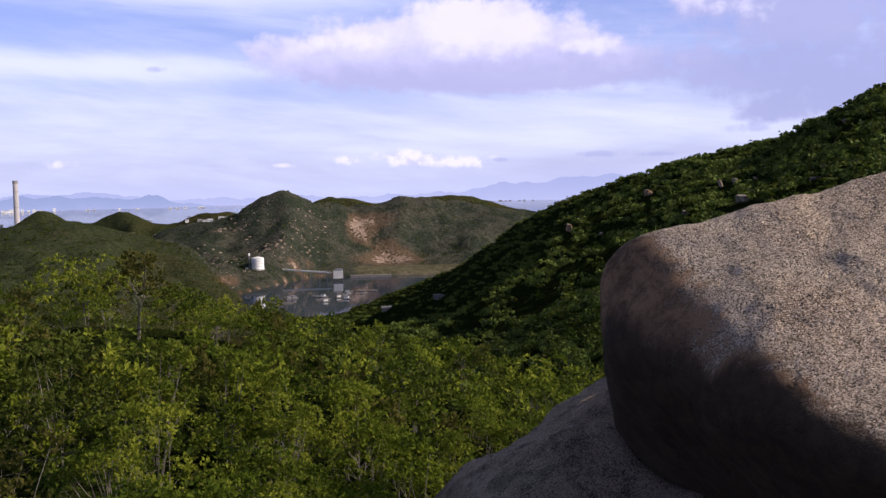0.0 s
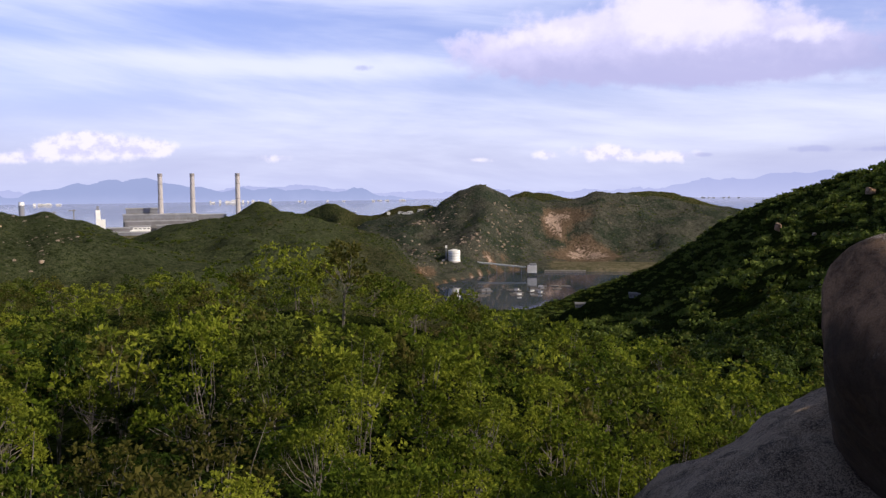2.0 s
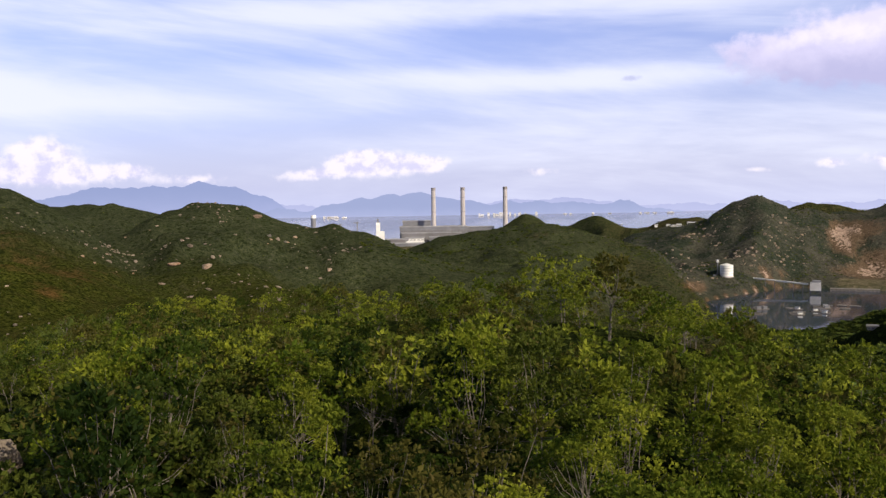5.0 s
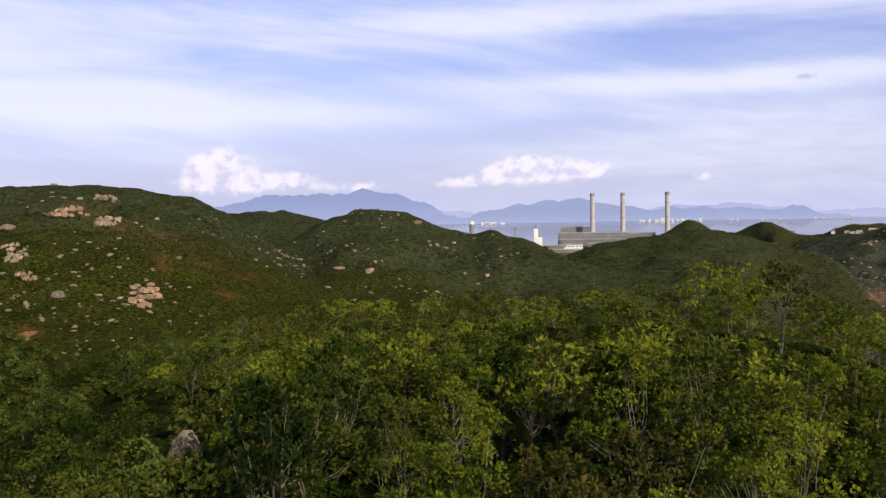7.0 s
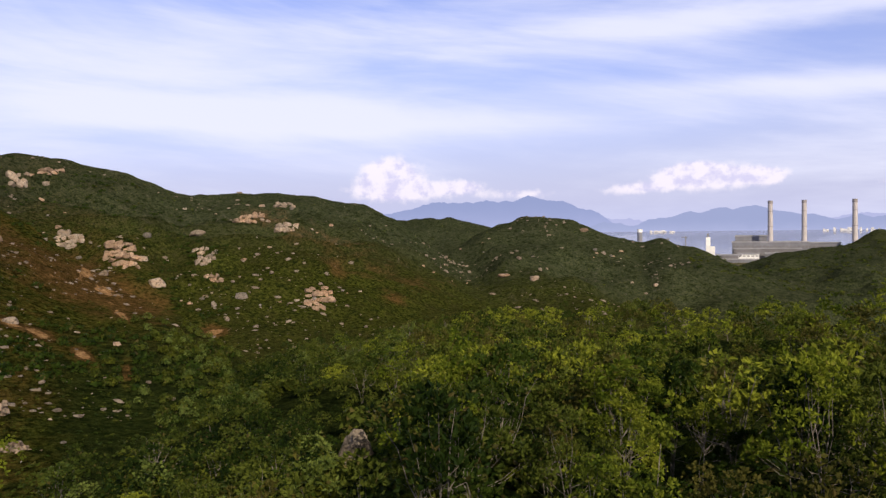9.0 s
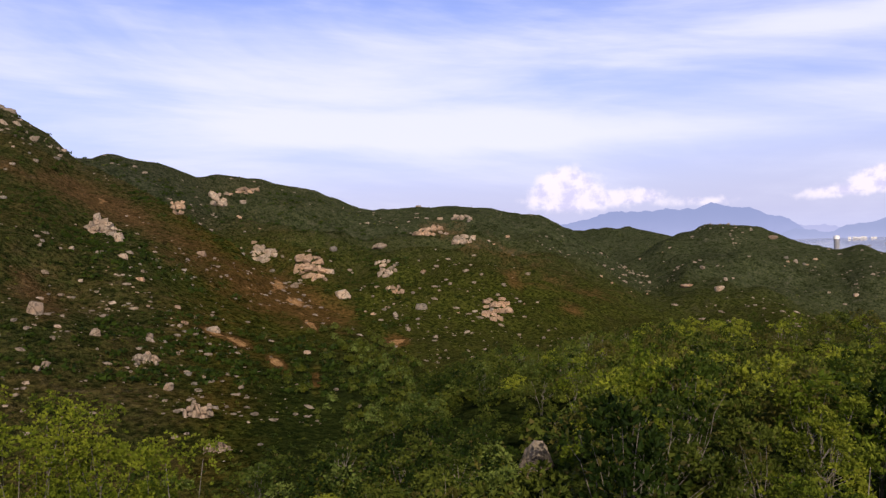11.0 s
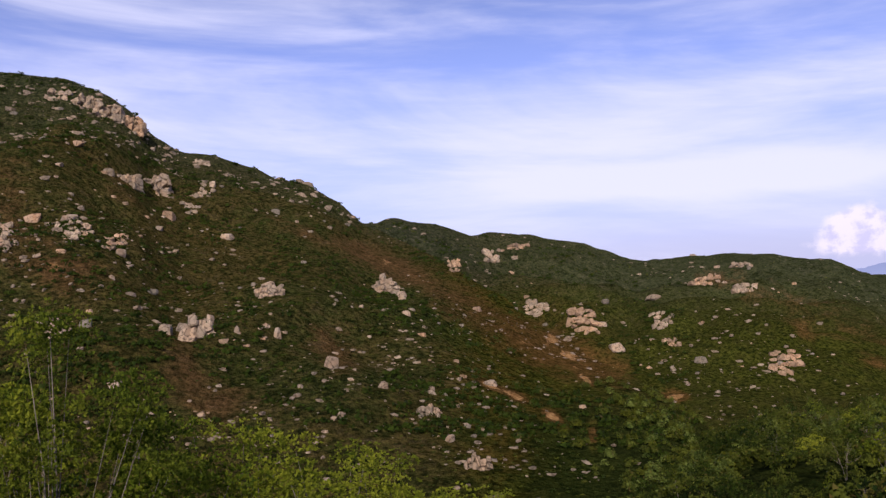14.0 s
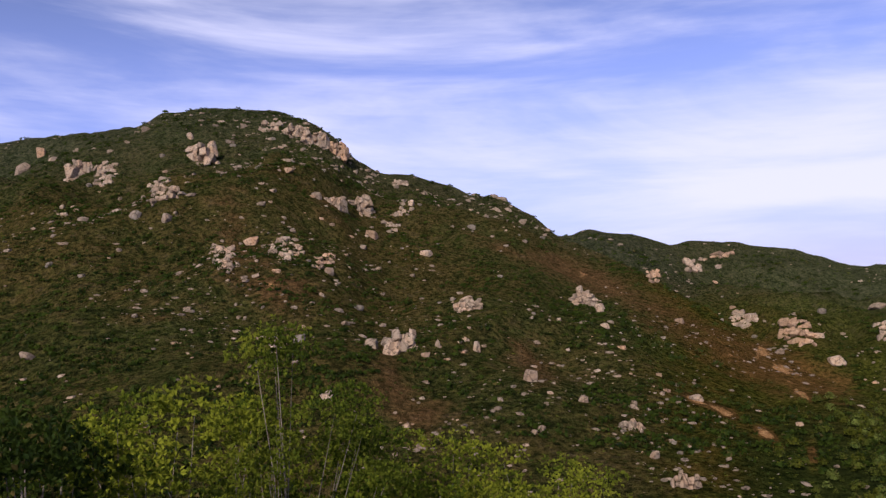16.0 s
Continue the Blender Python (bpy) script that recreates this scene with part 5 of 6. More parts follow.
def scattered(name, shapes, mats, places, sizes, seed, label, category):
    """Many plants in one mesh for each sort: copies of a few shapes, turned and scaled."""
    rng = np.random.default_rng(seed)
    places, sizes = np.asarray(places, float), np.asarray(sizes, float)
    sort = rng.integers(len(shapes), size=len(places))
    for k, (v, f) in enumerate(shapes):
        p, s = places[sort == k], sizes[sort == k]
        if not len(p):
            continue
        a = rng.uniform(0, 6.28, len(p))
        c, sn = np.cos(a), np.sin(a)
        fat = rng.uniform(0.85, 1.25, len(p))
        x = (v[None, :, 0] * c[:, None] - v[None, :, 1] * sn[:, None]) * (s * fat)[:, None] + p[:, None, 0]
        y = (v[None, :, 0] * sn[:, None] + v[None, :, 1] * c[:, None]) * (s * fat)[:, None] + p[:, None, 1]
        z = v[None, :, 2] * s[:, None] + p[:, None, 2]
        verts = np.stack([x, y, z], -1).reshape(-1, 3)
        faces = (f[None] + (np.arange(len(p)) * len(v))[:, None, None]).reshape(-1, f.shape[1])
        tagged(new(name, mesh_of(name, verts, faces, mats[k % len(mats)])), label, category, kind="stuff")


# the canopy of the spur past the nearest trees
canopy_shapes, stem_shapes = [], []
for k in range(6):
    wood, crown = tree_shapes(200 + k, 1.0, 0.42, 340, 0.056, 3, bottom=0.40, tufts=12, thin=0.9, spread=0.28)
    canopy_shapes.append(crown), stem_shapes.append(wood)
ps, ss = [], []
r = 28.0
while r < 135:
    step = math.degrees((1.75 + 0.010 * r) / r)
    for az_deg in np.arange(-14, 92, step):
        a, d = az_deg + plant_rng.uniform(-0.45, 0.45) * step, r + plant_rng.uniform(-0.9, 0.9)
        rb = float(tables("spur", np.array([a]))[0][0])
        if d < rb + 9 and not (abs(a - ROCK_AZ) < 2.6 and 20 < d < 47):
            x, y = polar(a, d)
            gap = float(cell_noise(np.array([x / 7.0]), np.array([y / 7.0]), 3)[0])
            tall = TREE * (plant_rng.uniform(0.9, 1.35) if gap > -0.25 else plant_rng.uniform(0.45, 0.75))
            tall *= 1 - 0.22 * float(ease((a - 52) / 8))
            if d > rb - 12 and 19.5 < a < 25.2:
                tall *= 1.35
            if 27.4 < a < 28.8 and d > rb - 8:
                tall *= 1.2
            ps.append((x, y, 0)), ss.append(tall)
    r += 2.1 + 0.006 * r
ps = np.array(ps)
ps[:, 2] = surface(ps[:, 0], ps[:, 1]) - 0.1
ss = np.array(ss)
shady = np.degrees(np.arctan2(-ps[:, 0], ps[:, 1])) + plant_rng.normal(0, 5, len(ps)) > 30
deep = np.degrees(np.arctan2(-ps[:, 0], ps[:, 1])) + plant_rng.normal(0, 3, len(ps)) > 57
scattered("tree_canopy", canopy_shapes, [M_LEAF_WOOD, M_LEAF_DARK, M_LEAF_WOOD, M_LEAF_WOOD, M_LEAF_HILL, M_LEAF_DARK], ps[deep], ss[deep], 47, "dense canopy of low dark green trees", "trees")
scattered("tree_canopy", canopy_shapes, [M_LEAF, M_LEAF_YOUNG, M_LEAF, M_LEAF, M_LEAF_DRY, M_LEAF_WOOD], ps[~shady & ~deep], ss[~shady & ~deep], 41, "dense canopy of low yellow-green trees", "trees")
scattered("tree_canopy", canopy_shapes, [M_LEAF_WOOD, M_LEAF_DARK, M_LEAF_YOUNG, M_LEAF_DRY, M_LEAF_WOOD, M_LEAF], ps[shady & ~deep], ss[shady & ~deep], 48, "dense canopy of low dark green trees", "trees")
pick = plant_rng.random(len(ps)) < 0.16
scattered("tree_stems", stem_shapes, [M_BARK], ps[pick], ss[pick], 42, "thin pale stems among the canopy", "trees")

# woods on the shoulder and in the valley
wood_shapes, clump_shapes = [], []


def dome(rng, n, wide, high, size, corners):
    d = rng.normal(size=(n, 3))
    d /= np.linalg.norm(d, axis=1)[:, None]
    d[:, 2] = np.abs(d[:, 2])
    bulge = 0.80 + 0.22 * np.sin(d @ rng.normal(size=3) * 3.5) + 0.10 * np.sin(d @ rng.normal(size=3) * 6)
    c = d * (wide, wide, high) * bulge[:, None] * rng.uniform(0.88, 1.04, (n, 1)) + (0, 0, high * 0.7)
    return shingles(c, d, size, 0.35, rng, corners)


for k in range(5):
    rng = np.random.default_rng(300 + k)
    wood_shapes.append(dome(rng, 120, 0.42, 0.52, 0.085, 3))
    heads = []
    for h in range(4):
        v, f = dome(rng, 13, rng.uniform(0.20, 0.30), rng.uniform(0.22, 0.34), 0.12, 3)
        a = h * 1.57 + rng.uniform(-0.5, 0.5)
        heads.append((v + (0.30 * math.cos(a), 0.30 * math.sin(a), rng.uniform(-0.06, 0.10)), f))
    clump_shapes.append(join(heads))
WOOD_LEAVES = [M_LEAF_HILL, M_LEAF_WOOD, M_LEAF_HILL, M_LEAF_DARK, M_LEAF_HILL]
for shapes, count, low, high, reach in ((wood_shapes, 2500, 3.2, 5.6, (60, 230)), (clump_shapes, 5400, 5.0, 8.2, (200, 1300))):
    a = plant_rng.uniform(-33, 12, count)
    rc, ec, rf, ef = tables("shoulder", a)
    outer = np.minimum(rc * 1.02, reach[1])
    d = np.sqrt(reach[0] ** 2 + np.maximum(outer ** 2 - reach[0] ** 2, 0) * plant_rng.random(count) ** 1.1)
    x, y = polar(a, d)
    z = surface(x, y)
    keep = (z > 3) & (d < outer + 1) & in_sight(x, y, z, 1.0)
    e = np.degrees(np.arctan2(z - EYE, d))
    for ra, re, rw, rh in FAR_ROCKS:
        keep &= ~((np.abs(a - ra) < rw * 0.75) & (e < re + 0.25) & (e > re - 0.9))
    scattered("wood", shapes, WOOD_LEAVES, np.stack([x, y, z - 0.25 * low], -1)[keep], plant_rng.uniform(low, high, count)[keep], 43, "dark green woodland on the hillside", "woodland")

# low thicket in the hollow below the mountain
count = 8200
a, d = plant_rng.uniform(46, 80, count), 24 * np.exp(plant_rng.random(count) * math.log(280 / 24))
x, y = polar(a, d)
z = surface(x, y)
keep = ((np.abs(a - ROCK_AZ) > 2.2) | (d > 47) | (d < 30)) & (rolling(x, y, 30, 3, 51) > plant_rng.uniform(-0.9, 0.5, count)) & (plant_rng.random(count) > ease((a - 66) / 9)) & in_sight(x, y, z, 0.5)
scattered("thicket", wood_shapes, [M_LEAF_FAR, M_LEAF_WOOD, M_LEAF_FAR, M_LEAF_HILL, M_LEAF_WOOD], np.stack([x, y, z - 0.4], -1)[keep],
          (plant_rng.uniform(1.2, 2.8, count) * np.clip(0.8 + d / 400, 0.8, 1.4))[keep], 52, "low green thicket in the hollow", "thicket")

# the smaller blocks that lie among the boulders
more = strewn(110, 80, 122, -7, 12.5, 0.15, 0.5, 31) + strewn(30, 58, 82, -6, 3, 0.14, 0.4, 32) + strewn(60, 80, 94, -11, -1, 0.15, 0.5, 37) + strewn(26, 38, 56, -4.5, -1, 0.10, 0.26, 33)
rubble = [block(random_planes(np.random.default_rng(40 + k), 6, 0.6), 2, 24, 0.05, k) for k in range(5)]
scattered("rubble", rubble, [M_ROCK, M_ROCK_GREY, M_ROCK_RED, M_ROCK], [tuple(p) for p, w in more], [w * 0.5 for p, w in more], 53, "broken granite blocks on the slopes", "stones")
# pale stones on the flank of the peak by the bay
count = 900
a, d = plant_rng.normal(11.2, 2.0, count), plant_rng.uniform(1560, 2060, count)
x, y = polar(a, d)
z = surface(x, y)
keep = (z > 20) & in_sight(x, y, z) & (rolling(x, y, 90, 3, 61) > plant_rng.uniform(-0.3, 0.8, count))
scattered("rubble", rubble[:2], [M_ROCK], np.stack([x, y, z], -1)[keep], (1.0 + 3.4 * plant_rng.random(count) ** 3)[keep], 54, "pale rocks on the flank of the peak", "stones")

# scrub on the open hills
scrub_shapes = []
for k in range(4):
    rng = np.random.default_rng(400 + k)
    n = 15
    d = rng.normal(size=(n, 3))
    d /= np.linalg.norm(d, axis=1)[:, None]
    d[:, 2] = np.abs(d[:, 2])
    scrub_shapes.append(shingles(d * (0.42, 0.42, 0.26) + (0, 0, 0.10), d, 0.23, 0.4, rng, 3))
count = 52000
a = np.where(plant_rng.random(count) < 0.68, plant_rng.uniform(68, 126, count), plant_rng.uniform(14, 70, count))
d = 110 * np.exp(plant_rng.random(count) * math.log(1500 / 110))
x, y = polar(a, d)
z = surface(x, y)
bare = soil_at(x, y, z)
keep = (z > 4) & in_sight(x, y, z, -1.2) & (plant_rng.random(count) > bare * 1.1) & (rolling(x, y, 60, 3, 8) > plant_rng.uniform(-1.1, 0.6, count))
scattered("scrub", scrub_shapes, [M_LEAF_FAR, M_LEAF_DARK, M_LEAF_DARK, M_LEAF_FAR], np.stack([x, y, z - 0.3], -1)[keep],
          (plant_rng.uniform(0.6, 1.9, count) * np.clip(0.5 + d / 900, 0.5, 1.5))[keep], 44, "low dark green scrub on the hills", "scrub")
for k, ob in enumerate(KINDS):
    ob.matrix_basis = pose(*polar(6 + 5.2 * k, 8.6), 0)
    ob.location.z = ground_z(ob.location.x, ob.location.y) - 0.05
    s = TREE * 0.85 / TALL[k]
    ob.scale = (s, s, s)


def grass_tuft(az_deg, r, tall, blades, seed):
    """Long arching blades from one root."""
    rng = np.random.default_rng(seed)
    x, y = polar(az_deg, r)
    vs, fs = [], []
    for b in range(blades):
        a, lean, high = rng.uniform(0, 6.28), rng.uniform(0.15, 0.7) * tall, tall * rng.uniform(0.6, 1.0)
        side = np.array([-math.sin(a), math.cos(a), 0]) * 0.014
        for i in range(6):
            t = i / 5
            p = np.array([math.cos(a) * lean * t ** 1.8, math.sin(a) * lean * t ** 1.8, high * (t - 0.30 * t ** 3)])
            vs += [p - side * (1 - t * 0.9), p + side * (1 - t * 0.9)]
        n = b * 12
        fs += [(n + 2 * i, n + 2 * i + 1, n + 2 * i + 3, n + 2 * i + 2) for i in range(5)]
    ob = thing("grass_tuft", pose(float(x), float(y), ground_z(float(x), float(y)) - 0.02), "tuft of long arching green grass blades", "grass", "grass tufts")
    part("blades", mesh_of("blades", np.array(vs), np.array(fs), M_LEAF), None, ob)


for k, (az_deg, r, top) in enumerate(((121.5, 5.6, -17.5), (119.6, 5.3, -18.3), (117.6, 5.6, -18.6), (123.5, 5.8, -17.0), (115.5, 5.8, -19.2))):
    x, y = polar(az_deg, r)
    grass_tuft(az_deg, r, (EYE + r * math.tan(radians(top)) - ground_z(float(x), float(y))) * 1.35, 70, 900 + k)

# low undergrowth on the spur, and bushes on the hills round the bay
a, d = plant_rng.uniform(-14, 126, 2600), plant_rng.uniform(5, 34, 2600)
keep = ~((a < 3) & (d < 9))
x, y = polar(a[keep], d[keep])
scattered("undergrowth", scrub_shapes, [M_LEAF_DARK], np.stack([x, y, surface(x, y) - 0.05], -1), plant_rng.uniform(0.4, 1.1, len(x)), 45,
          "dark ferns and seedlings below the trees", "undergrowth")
far_shapes = []
for k in range(3):
    rng = np.random.default_rng(500 + k)
    d = rng.normal(size=(16, 3))
    d /= np.linalg.norm(d, axis=1)[:, None]
    d[:, 2] = np.abs(d[:, 2])
    far_shapes.append(shingles(d * (0.44, 0.44, 0.30) + (0, 0, 0.10), d, 0.22, 0.4, rng, 3))
count = 20000
a, d = plant_rng.uniform(-6, 36, count), plant_rng.uniform(900, 2950, count)
x, y = polar(a, d)
z = surface(x, y)
keep = (z > 9) & in_sight(x, y, z, -1.0) & (rolling(x, y, 130, 3, 18) + 0.8 * ease((50 - z) / 25) > plant_rng.uniform(-1.0, 0.7, count)) & (plant_rng.random(count) > soil_at(x, y, z))
scattered("bushes", far_shapes, [M_LEAF_WOOD, M_LEAF_DARK, M_LEAF_FAR], np.stack([x, y, z - 0.5], -1)[keep], plant_rng.uniform(2.4, 6.5, count)[keep], 46,
          "dark bushes on the hills round the bay", "bushes")
# single dark shrubs on the mountain, in drifts
count = 10000
a, d = plant_rng.uniform(66, 126, count), 190 * np.exp(plant_rng.random(count) * math.log(1000 / 190))
x, y = polar(a, d)
z = surface(x, y)
keep = in_sight(x, y, z, -1.0) & (rolling(x, y, 45, 3, 28) > plant_rng.uniform(-0.5, 0.8, count)) & (plant_rng.random(count) > soil_at(x, y, z) * 1.5)
scattered("bushes", far_shapes, [M_LEAF_DARK], np.stack([x, y, z - 0.2], -1)[keep], (plant_rng.uniform(1.8, 4.5, count) * np.clip(0.6 + d / 900, 0.7, 1.5))[keep], 49,
          "dark rounded shrubs on the mountain side", "bushes")

count = 6000
a, d = plant_rng.uniform(103, 127, count), plant_rng.uniform(170, 720, count)
x, y = polar(a, d)
z = surface(x, y)
keep = in_sight(x, y, z, -1.0) & (rolling(x, y, 38, 3, 29) > plant_rng.uniform(-0.6, 0.8, count))
scattered("bushes", far_shapes, [M_LEAF_DARK], np.stack([x, y, z - 0.2], -1)[keep], plant_rng.uniform(1.4, 3.6, count)[keep], 55, "dark rounded shrubs on the mountain side", "bushes")

# ---------------------------------------------------------------- the works, the bay and the far shore


def place(az_deg, r, z):
    """A pose on a bearing whose x runs to the right and y away from the look-out."""
    x, y = polar(az_deg, r)
    return pose(float(x), float(y), z, 0, 0, az_deg)


def chimney(az_deg, r):
    ob = thing("chimney", place(az_deg, r, 7.0), "tall grey concrete power station chimney with a sooty top", "chimney", "power station chimneys")
    part("shaft", tube(bmesh.new(), 10.0, 8.2, 0, 204, 28), M_CONCRETE, ob)
    part("collar", tube(bmesh.new(), 8.8, 8.7, 203.5, 215, 28), M_SOOT, ob, "dark sooty collar")
    for z in (60, 120, 175):
        part("gallery", tube(bmesh.new(), 10.6 - z * 0.009, 10.6 - z * 0.009, z, z + 1.6, 28), M_ROOF, ob)
    part("base_house", box(bmesh.new(), -22, 22, -16, 16, 0, 62 if az_deg > 30 else 40, 1.0), M_WHITE, ob, "white base building")
    return ob


for az_deg in (31.12, 29.17, 26.36):
    chimney(az_deg, 3340)


def hall(az_deg, r, wide, deep, high, label, bays, mat):
    """A long boiler or turbine hall: body, roof, and rows of dark openings."""
    ob = thing("power_hall", place(az_deg, r, 7.0), label, "building", "power station halls")
    part("wall", box(bmesh.new(), -wide / 2, wide / 2, -deep / 2, deep / 2, 0, high, 0.5), mat, ob)
    part("roof", box(bmesh.new(), -wide / 2 - 2, wide / 2 + 2, -deep / 2 - 2, deep / 2 + 2, high, high + 4, 0.5), M_FLAT_ROOF, ob, "pale flat roof")
    for i in range(bays):
        x = -wide / 2 + (i + 0.5) * wide / bays
        part("window", box(bmesh.new(), x - wide / bays * 0.34, x + wide / bays * 0.34, -deep / 2 - 0.5, -deep / 2 + 0.4, high * 0.72, high * 0.84), M_ROOF, ob)
        part("door", box(bmesh.new(), x - wide / bays * 0.18, x + wide / bays * 0.18, -deep / 2 - 0.5, -deep / 2 + 0.4, 1, high * 0.3), M_ROOF, ob)
    return ob


hall(32.25, 3420, 112, 60, 84, "long grey boiler house behind the turbine hall", 10, M_CLADDING)
hall(31.15, 3320, 256, 70, 64, "long grey turbine hall of the power station", 20, M_CLADDING)
hall(28.05, 3400, 108, 50, 58, "long pale hall beside a chimney", 8, M_CLADDING)
hall(31.3, 3262, 225, 30, 42, "long dark annex along the turbine hall", 18, M_ROOF)
hall(32.4, 3220, 70, 40, 26, "low pale workshop before the halls", 5, M_WHITE)
hall(31.0, 3215, 46, 30, 28, "low grey store building", 4, M_CLADDING)
hall(33.6, 3215, 84, 30, 22, "low dark fuel store", 6, M_ROOF)
hall(32.6, 3150, 150, 24, 9, "long low shed by the shore", 12, M_CLADDING)

ob = thing("coal_tower", place(34.82, 3340, 7.0), "white slab tower of the coal works", "tower")
part("shaft", box(bmesh.new(), -8, 8, -8, 8, 0, 84, 0.5), M_WHITE, ob)
part("head", box(bmesh.new(), -5, 3, -5, 5, 84, 98, 0.5), M_CLADDING, ob)
part("annex", box(bmesh.new(), 8, 24, -10, 10, 0, 50, 0.5), M_WHITE, ob)
ob = thing("ash_silo", place(39.06, 3340, 0.0), "round white silo near the shore", "silo")
part("drum", tube(bmesh.new(), 9.5, 9.5, 0, 112, 24), M_CLADDING, ob)
part("cap", tube(bmesh.new(), 10.2, 9.6, 112, 124, 24), M_WHITE, ob, "white cap")
for az_deg, high in ((36.2, 96), (37.3, 90)):
    ob = thing("crane_mast", place(az_deg, 3340, 0.0), "thin grey quay crane mast", "crane", "quay cranes")
    part("mast", box(bmesh.new(), -2.2, 2.2, -2.2, 2.2, 0, high, 0.2), M_CLADDING, ob)
    part("jib", box(bmesh.new(), -16, 8, -1.5, 1.5, high - 6, high - 3, 0.2), M_CLADDING, ob)
tank_ground = seen_at(12.27, -5.02, 900)
shore_z = max(tank_ground.z, 4)
ob = thing("storage_tank", place(12.27, math.hypot(tank_ground.x, tank_ground.y), shore_z - 2), "large round white storage tank by the bay", "tank")
part("base", tube(bmesh.new(), 14, 13.4, -10, 0.6, 40), M_CONCRETE, ob, "concrete base")
part("shell", tube(bmesh.new(), 11.6, 11.6, 0.6, 20.5, 40), M_WHITE, ob)
part("roof", tube(bmesh.new(), 12.0, 1.5, 20.5, 23.4, 40), M_WHITE, ob, "shallow white cone roof")
for i in range(3):
    part("hoop", tube(bmesh.new(), 11.8, 11.8, 5 + 5 * i, 5.5 + 5 * i, 40), M_CLADDING, ob)
ob = thing("hoist_tower", place(12.80, math.hypot(tank_ground.x, tank_ground.y), shore_z - 2), "slim grey hoist tower beside the tank", "tower")
part("shaft", box(bmesh.new(), -1.1, 1.1, -1.1, 1.1, -8, 25, 0.2), M_CLADDING, ob)
part("head", box(bmesh.new(), -1.9, 1.9, -1.9, 1.9, 25, 30, 0.3), M_WHITE, ob)
part("shed", box(bmesh.new(), -8, -1.5, -4, 4, -8, 3, 0.2), M_CLADDING, ob)

ob = thing("jetty_tower", place(7.08, 1635, 0.0), "square grey loading tower standing in the bay", "tower")
for x in (-8, 8):
    for y in (-6, 6):
        part("leg", box(bmesh.new(), x - 1.2, x + 1.2, y - 1.2, y + 1.2, -6, 6), M_DARK, ob)
part("body", box(bmesh.new(), -9, 9, -8, 8, 5, 19, 0.3), M_PALE_ROOF, ob)
part("head", box(bmesh.new(), -5, 8, -6, 6, 19, 22.5, 0.3), M_CLADDING, ob)
start, end = Vector((*(float(c) for c in polar(11.25, 1690)), 21.5)), Vector((*(float(c) for c in polar(7.5, 1640)), 15.0))
run = end - start
ob = thing("jetty_conveyor", Matrix.Translation(start) @ run.to_track_quat("X", "Z").to_matrix().to_4x4(), "long pale covered conveyor on trestles", "conveyor")
part("gallery", box(bmesh.new(), 0, run.length, -1.8, 1.8, -1.1, 1.1, 0.2), M_WHITE, ob)
for i in range(7):
    x = (i + 0.5) * run.length / 7
    part("trestle", box(bmesh.new(), x - 0.25, x + 0.25, -0.6, 0.6, -24, -1.1), M_CLADDING, ob)
ob = thing("quay", place(4.9, 1690, 0.0), "low stone quay at the edge of the bay", "quay")
part("wall", box(bmesh.new(), -40, 40, -9, 9, -5, 4, 0.4), M_TIMBER, ob)

raft_rng = np.random.default_rng(9)


def raft(az_deg, r, wide, deep, hut):
    """A floating fish farm: deck of beams, net pens, and sometimes a hut."""
    m = place(az_deg, r, 0.35) @ pose(0, 0, 0, 0, 0, raft_rng.uniform(-25, 25))
    ob = thing("fish_raft", m, "floating fish farm raft with grey timber decks", "raft", "fish rafts in the bay")
    for i in range(4):
        y = -deep / 2 + i * deep / 3
        part("beam", box(bmesh.new(), -wide / 2, wide / 2, y - 0.8, y + 0.8, -0.4, 0.5), M_TIMBER, ob)
    for i in range(5):
        x = -wide / 2 + i * wide / 4
        part("cross_beam", box(bmesh.new(), x - 0.7, x + 0.7, -deep / 2, deep / 2, 0.4, 0.9), M_TIMBER, ob)
    if hut:
        h = part("hut", box(bmesh.new(), -3.2, 3.2, -2.4, 2.4, 0.5, 3.6, 0.1), M_WHITE if raft_rng.random() < 0.35 else M_CLADDING, ob, "pale hut")
        bm = box(bmesh.new(), -3.7, 3.7, -2.9, 2.9, 3.6, 4.1, 0.1)
        part("hut_roof", bm, M_CLADDING if raft_rng.random() < 0.6 else M_ROOF, h)


# clusters: bearing, distance, their half widths, how many rafts, share with huts
for ca, cr, wa, wr, n, huts in ((10.2, 1388, 0.22, 12, 4, 0.8), (8.2, 1385, 0.38, 40, 7, 0.3), (6.75, 1395, 0.50, 65, 12, 0.45), (10.8, 1328, 0.85, 9, 6, 0.15), (5.2, 1440, 0.4, 30, 3, 0.2), (7.6, 1335, 0.9, 10, 4, 0.3)):
    for i in range(n):
        raft(ca + raft_rng.uniform(-wa, wa), cr + raft_rng.uniform(-wr, wr), raft_rng.uniform(9, 15), raft_rng.uniform(7, 12), raft_rng.random() < huts)


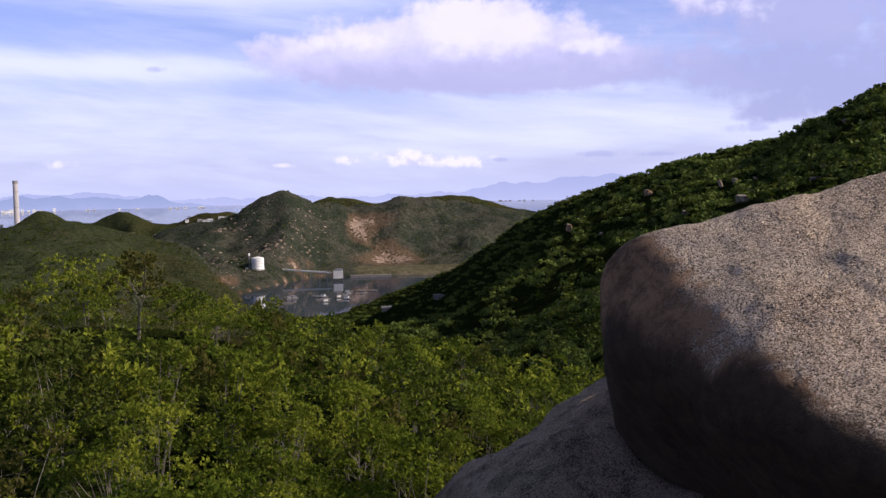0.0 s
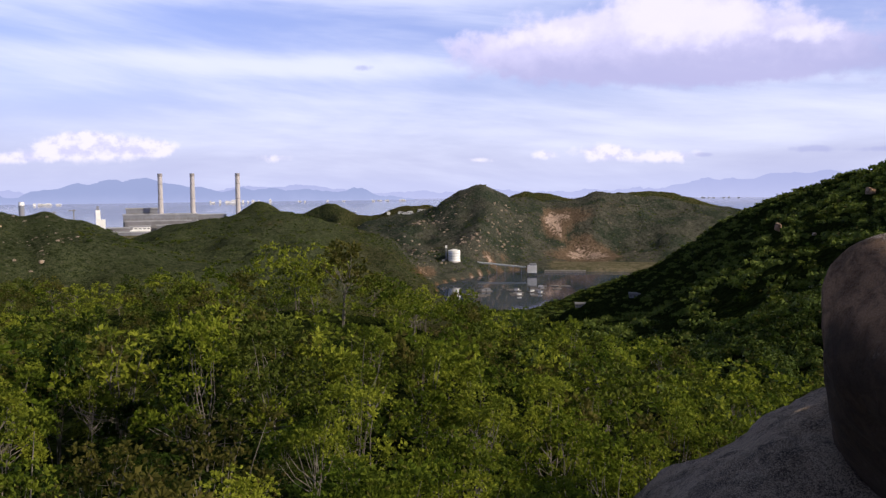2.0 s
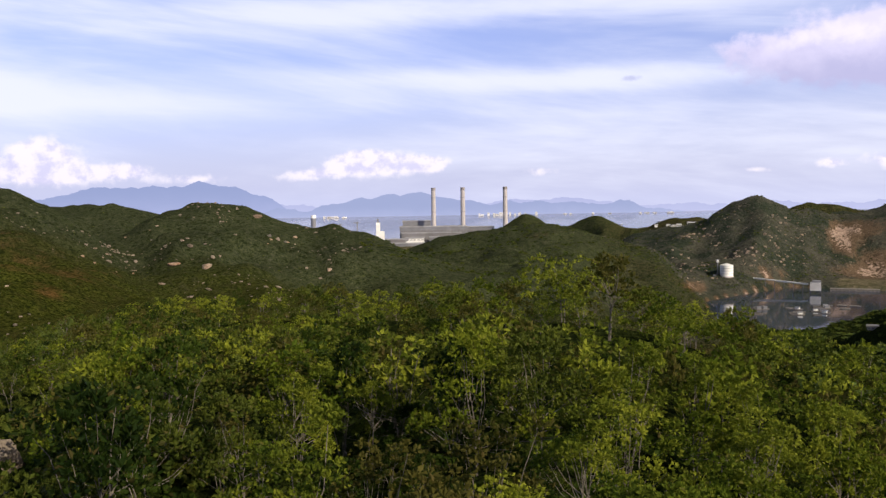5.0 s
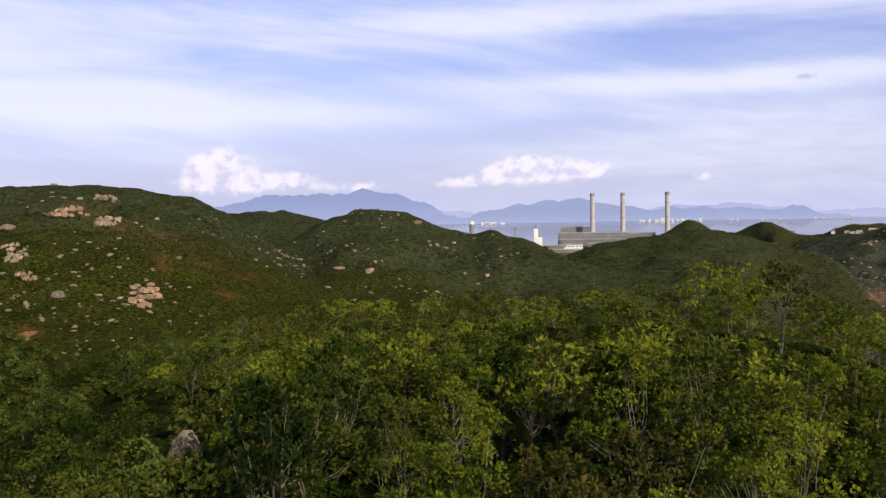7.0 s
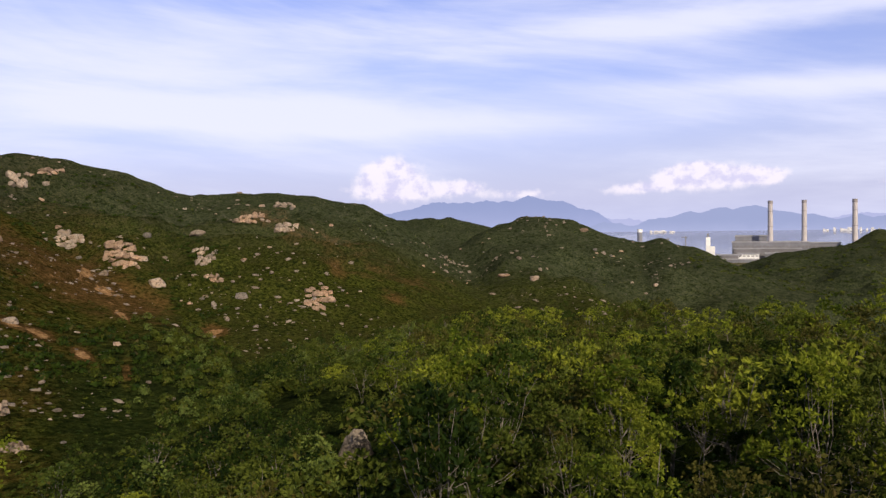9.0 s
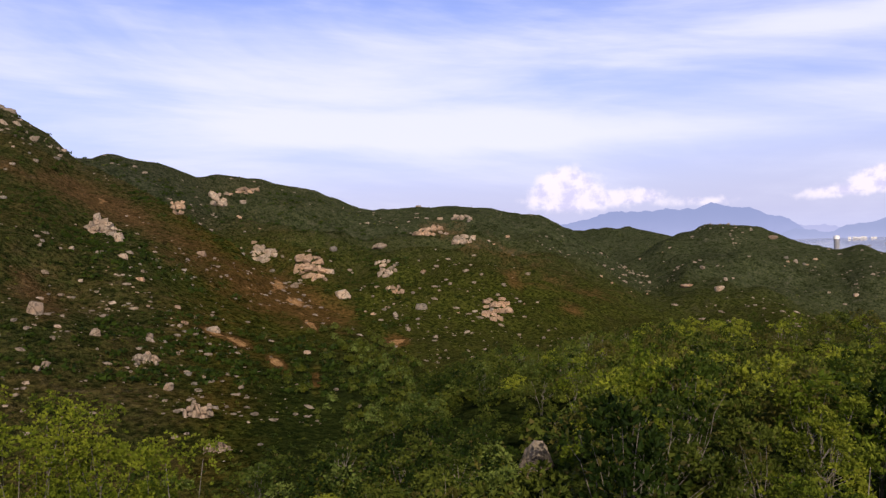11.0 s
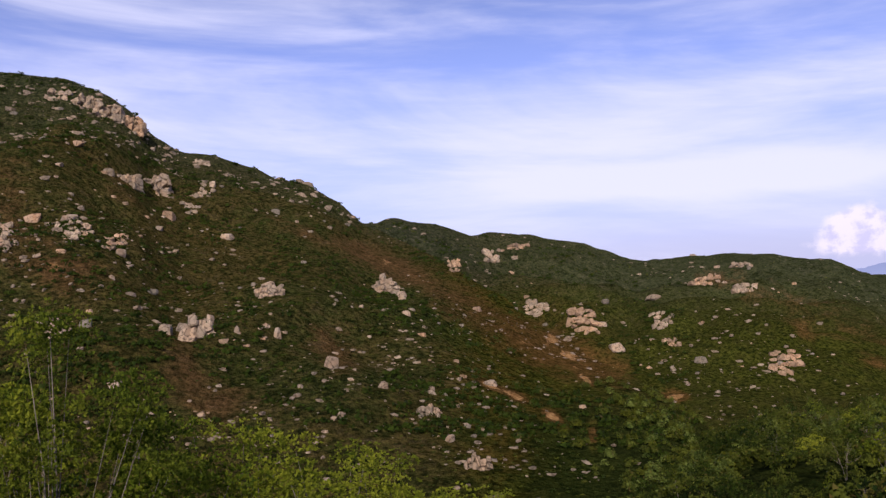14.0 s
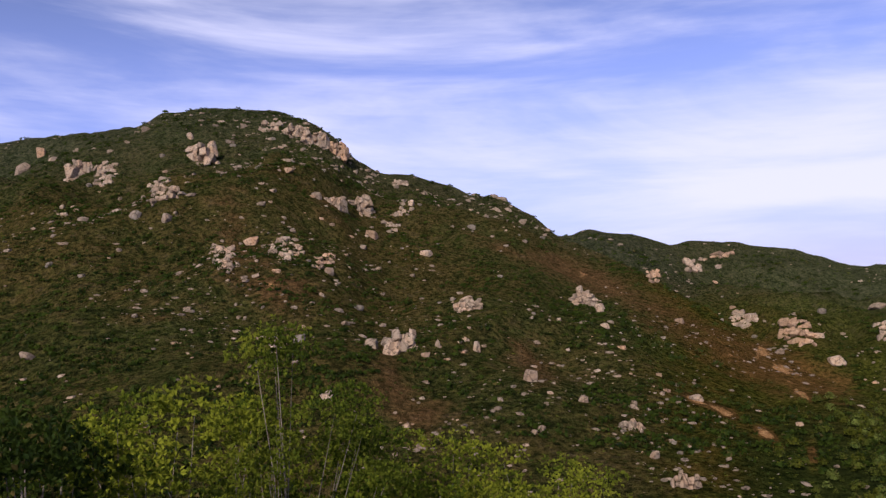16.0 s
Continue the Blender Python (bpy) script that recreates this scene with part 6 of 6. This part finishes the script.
def house(az_deg, el_deg, wide, deep, high, mat, start):
    at = seen_at(az_deg, el_deg, start)
    if not at:
        return
    ob = thing("house", place(az_deg, math.hypot(at.x, at.y), at.z - 1.5), "small pale village house on the hillside", "house", "village houses")
    w = part("wall", box(bmesh.new(), -wide / 2, wide / 2, -deep / 2, deep / 2, 0, high, 0.1), mat, ob)
    for i in range(3):
        x = (i - 1) * wide / 3
        part("window", box(bmesh.new(), x - wide * 0.09, x + wide * 0.09, -deep / 2 - 0.15, -deep / 2 + 0.3, high * 0.5, high * 0.75), M_DARK, w)
    part("roof", box(bmesh.new(), -wide / 2 - 0.5, wide / 2 + 0.5, -deep / 2 - 0.5, deep / 2 + 0.5, high, high + 1.2, 0.1), M_ROOF, ob)


for _ in range(34):
    house(raft_rng.uniform(13.8, 17.6), raft_rng.uniform(-3.0, -1.75), raft_rng.uniform(8, 16), 9, raft_rng.uniform(6, 11), M_WHITE, 2260)
for az_deg, el_deg in ((3.9, -8.0), (0.4, -7.3)):
    house(az_deg, el_deg, 8, 6, 2.4, M_CLADDING, 300)


def ship(az_deg, r, long):
    z = float(sea_z(r))
    ob = thing("ship", place(az_deg, r, z) @ pose(0, 0, 0, 0, 0, raft_rng.uniform(-20, 20)), "small cargo ship at anchor on the sea", "ship", "ships on the sea")
    bm = box(bmesh.new(), -long / 2, long / 2, -long * 0.08, long * 0.08, -2, long * 0.07, 0.6)
    part("hull", bm, M_DARK, ob)
    part("bridge", box(bmesh.new(), long * 0.28, long * 0.42, -long * 0.06, long * 0.06, long * 0.07, long * 0.2, 0.3), M_WHITE, ob, "white bridge")


for az_deg, r, long in ((18.1, 3250, 42), (17.2, 3500, 26), (20.2, 3750, 30), (15.8, 3650, 24), (18.9, 4050, 26), (16.4, 4150, 22), (37.8, 3900, 24), (14.9, 4000, 30)):
    ship(az_deg, r, long)


def tower_block(az_deg, r, wide, high):
    z = float(sea_z(r))
    ob = thing("tower_block", place(az_deg, r, z - 1), "distant white apartment block on the far shore", "building", "far shore buildings")
    w = part("wall", box(bmesh.new(), -wide / 2, wide / 2, -6, 6, 0, high, 0.2), M_WHITE, ob)
    for i in range(3):
        part("window_band", box(bmesh.new(), -wide * 0.45, wide * 0.45, -6.2, -5.8, high * (0.2 + 0.25 * i), high * (0.28 + 0.25 * i)), M_ROOF, w)


for _ in range(14):
    tower_block(raft_rng.choice([27.3, 26.9, 28.4, 25.4, 24.9]) + raft_rng.normal(0, 0.35), 4500, raft_rng.uniform(8, 16), raft_rng.uniform(5, 16))
for _ in range(12):
    tower_block(raft_rng.uniform(15, 23.5), 4515, raft_rng.uniform(8, 18), raft_rng.uniform(3, 7))
for _ in range(8):
    tower_block(raft_rng.uniform(36.8, 38.4), 4500, raft_rng.uniform(10, 30), raft_rng.uniform(5, 10))
for _ in range(10):
    tower_block(raft_rng.uniform(-6, -3.5), 4600, raft_rng.uniform(8, 16), raft_rng.uniform(3, 9))
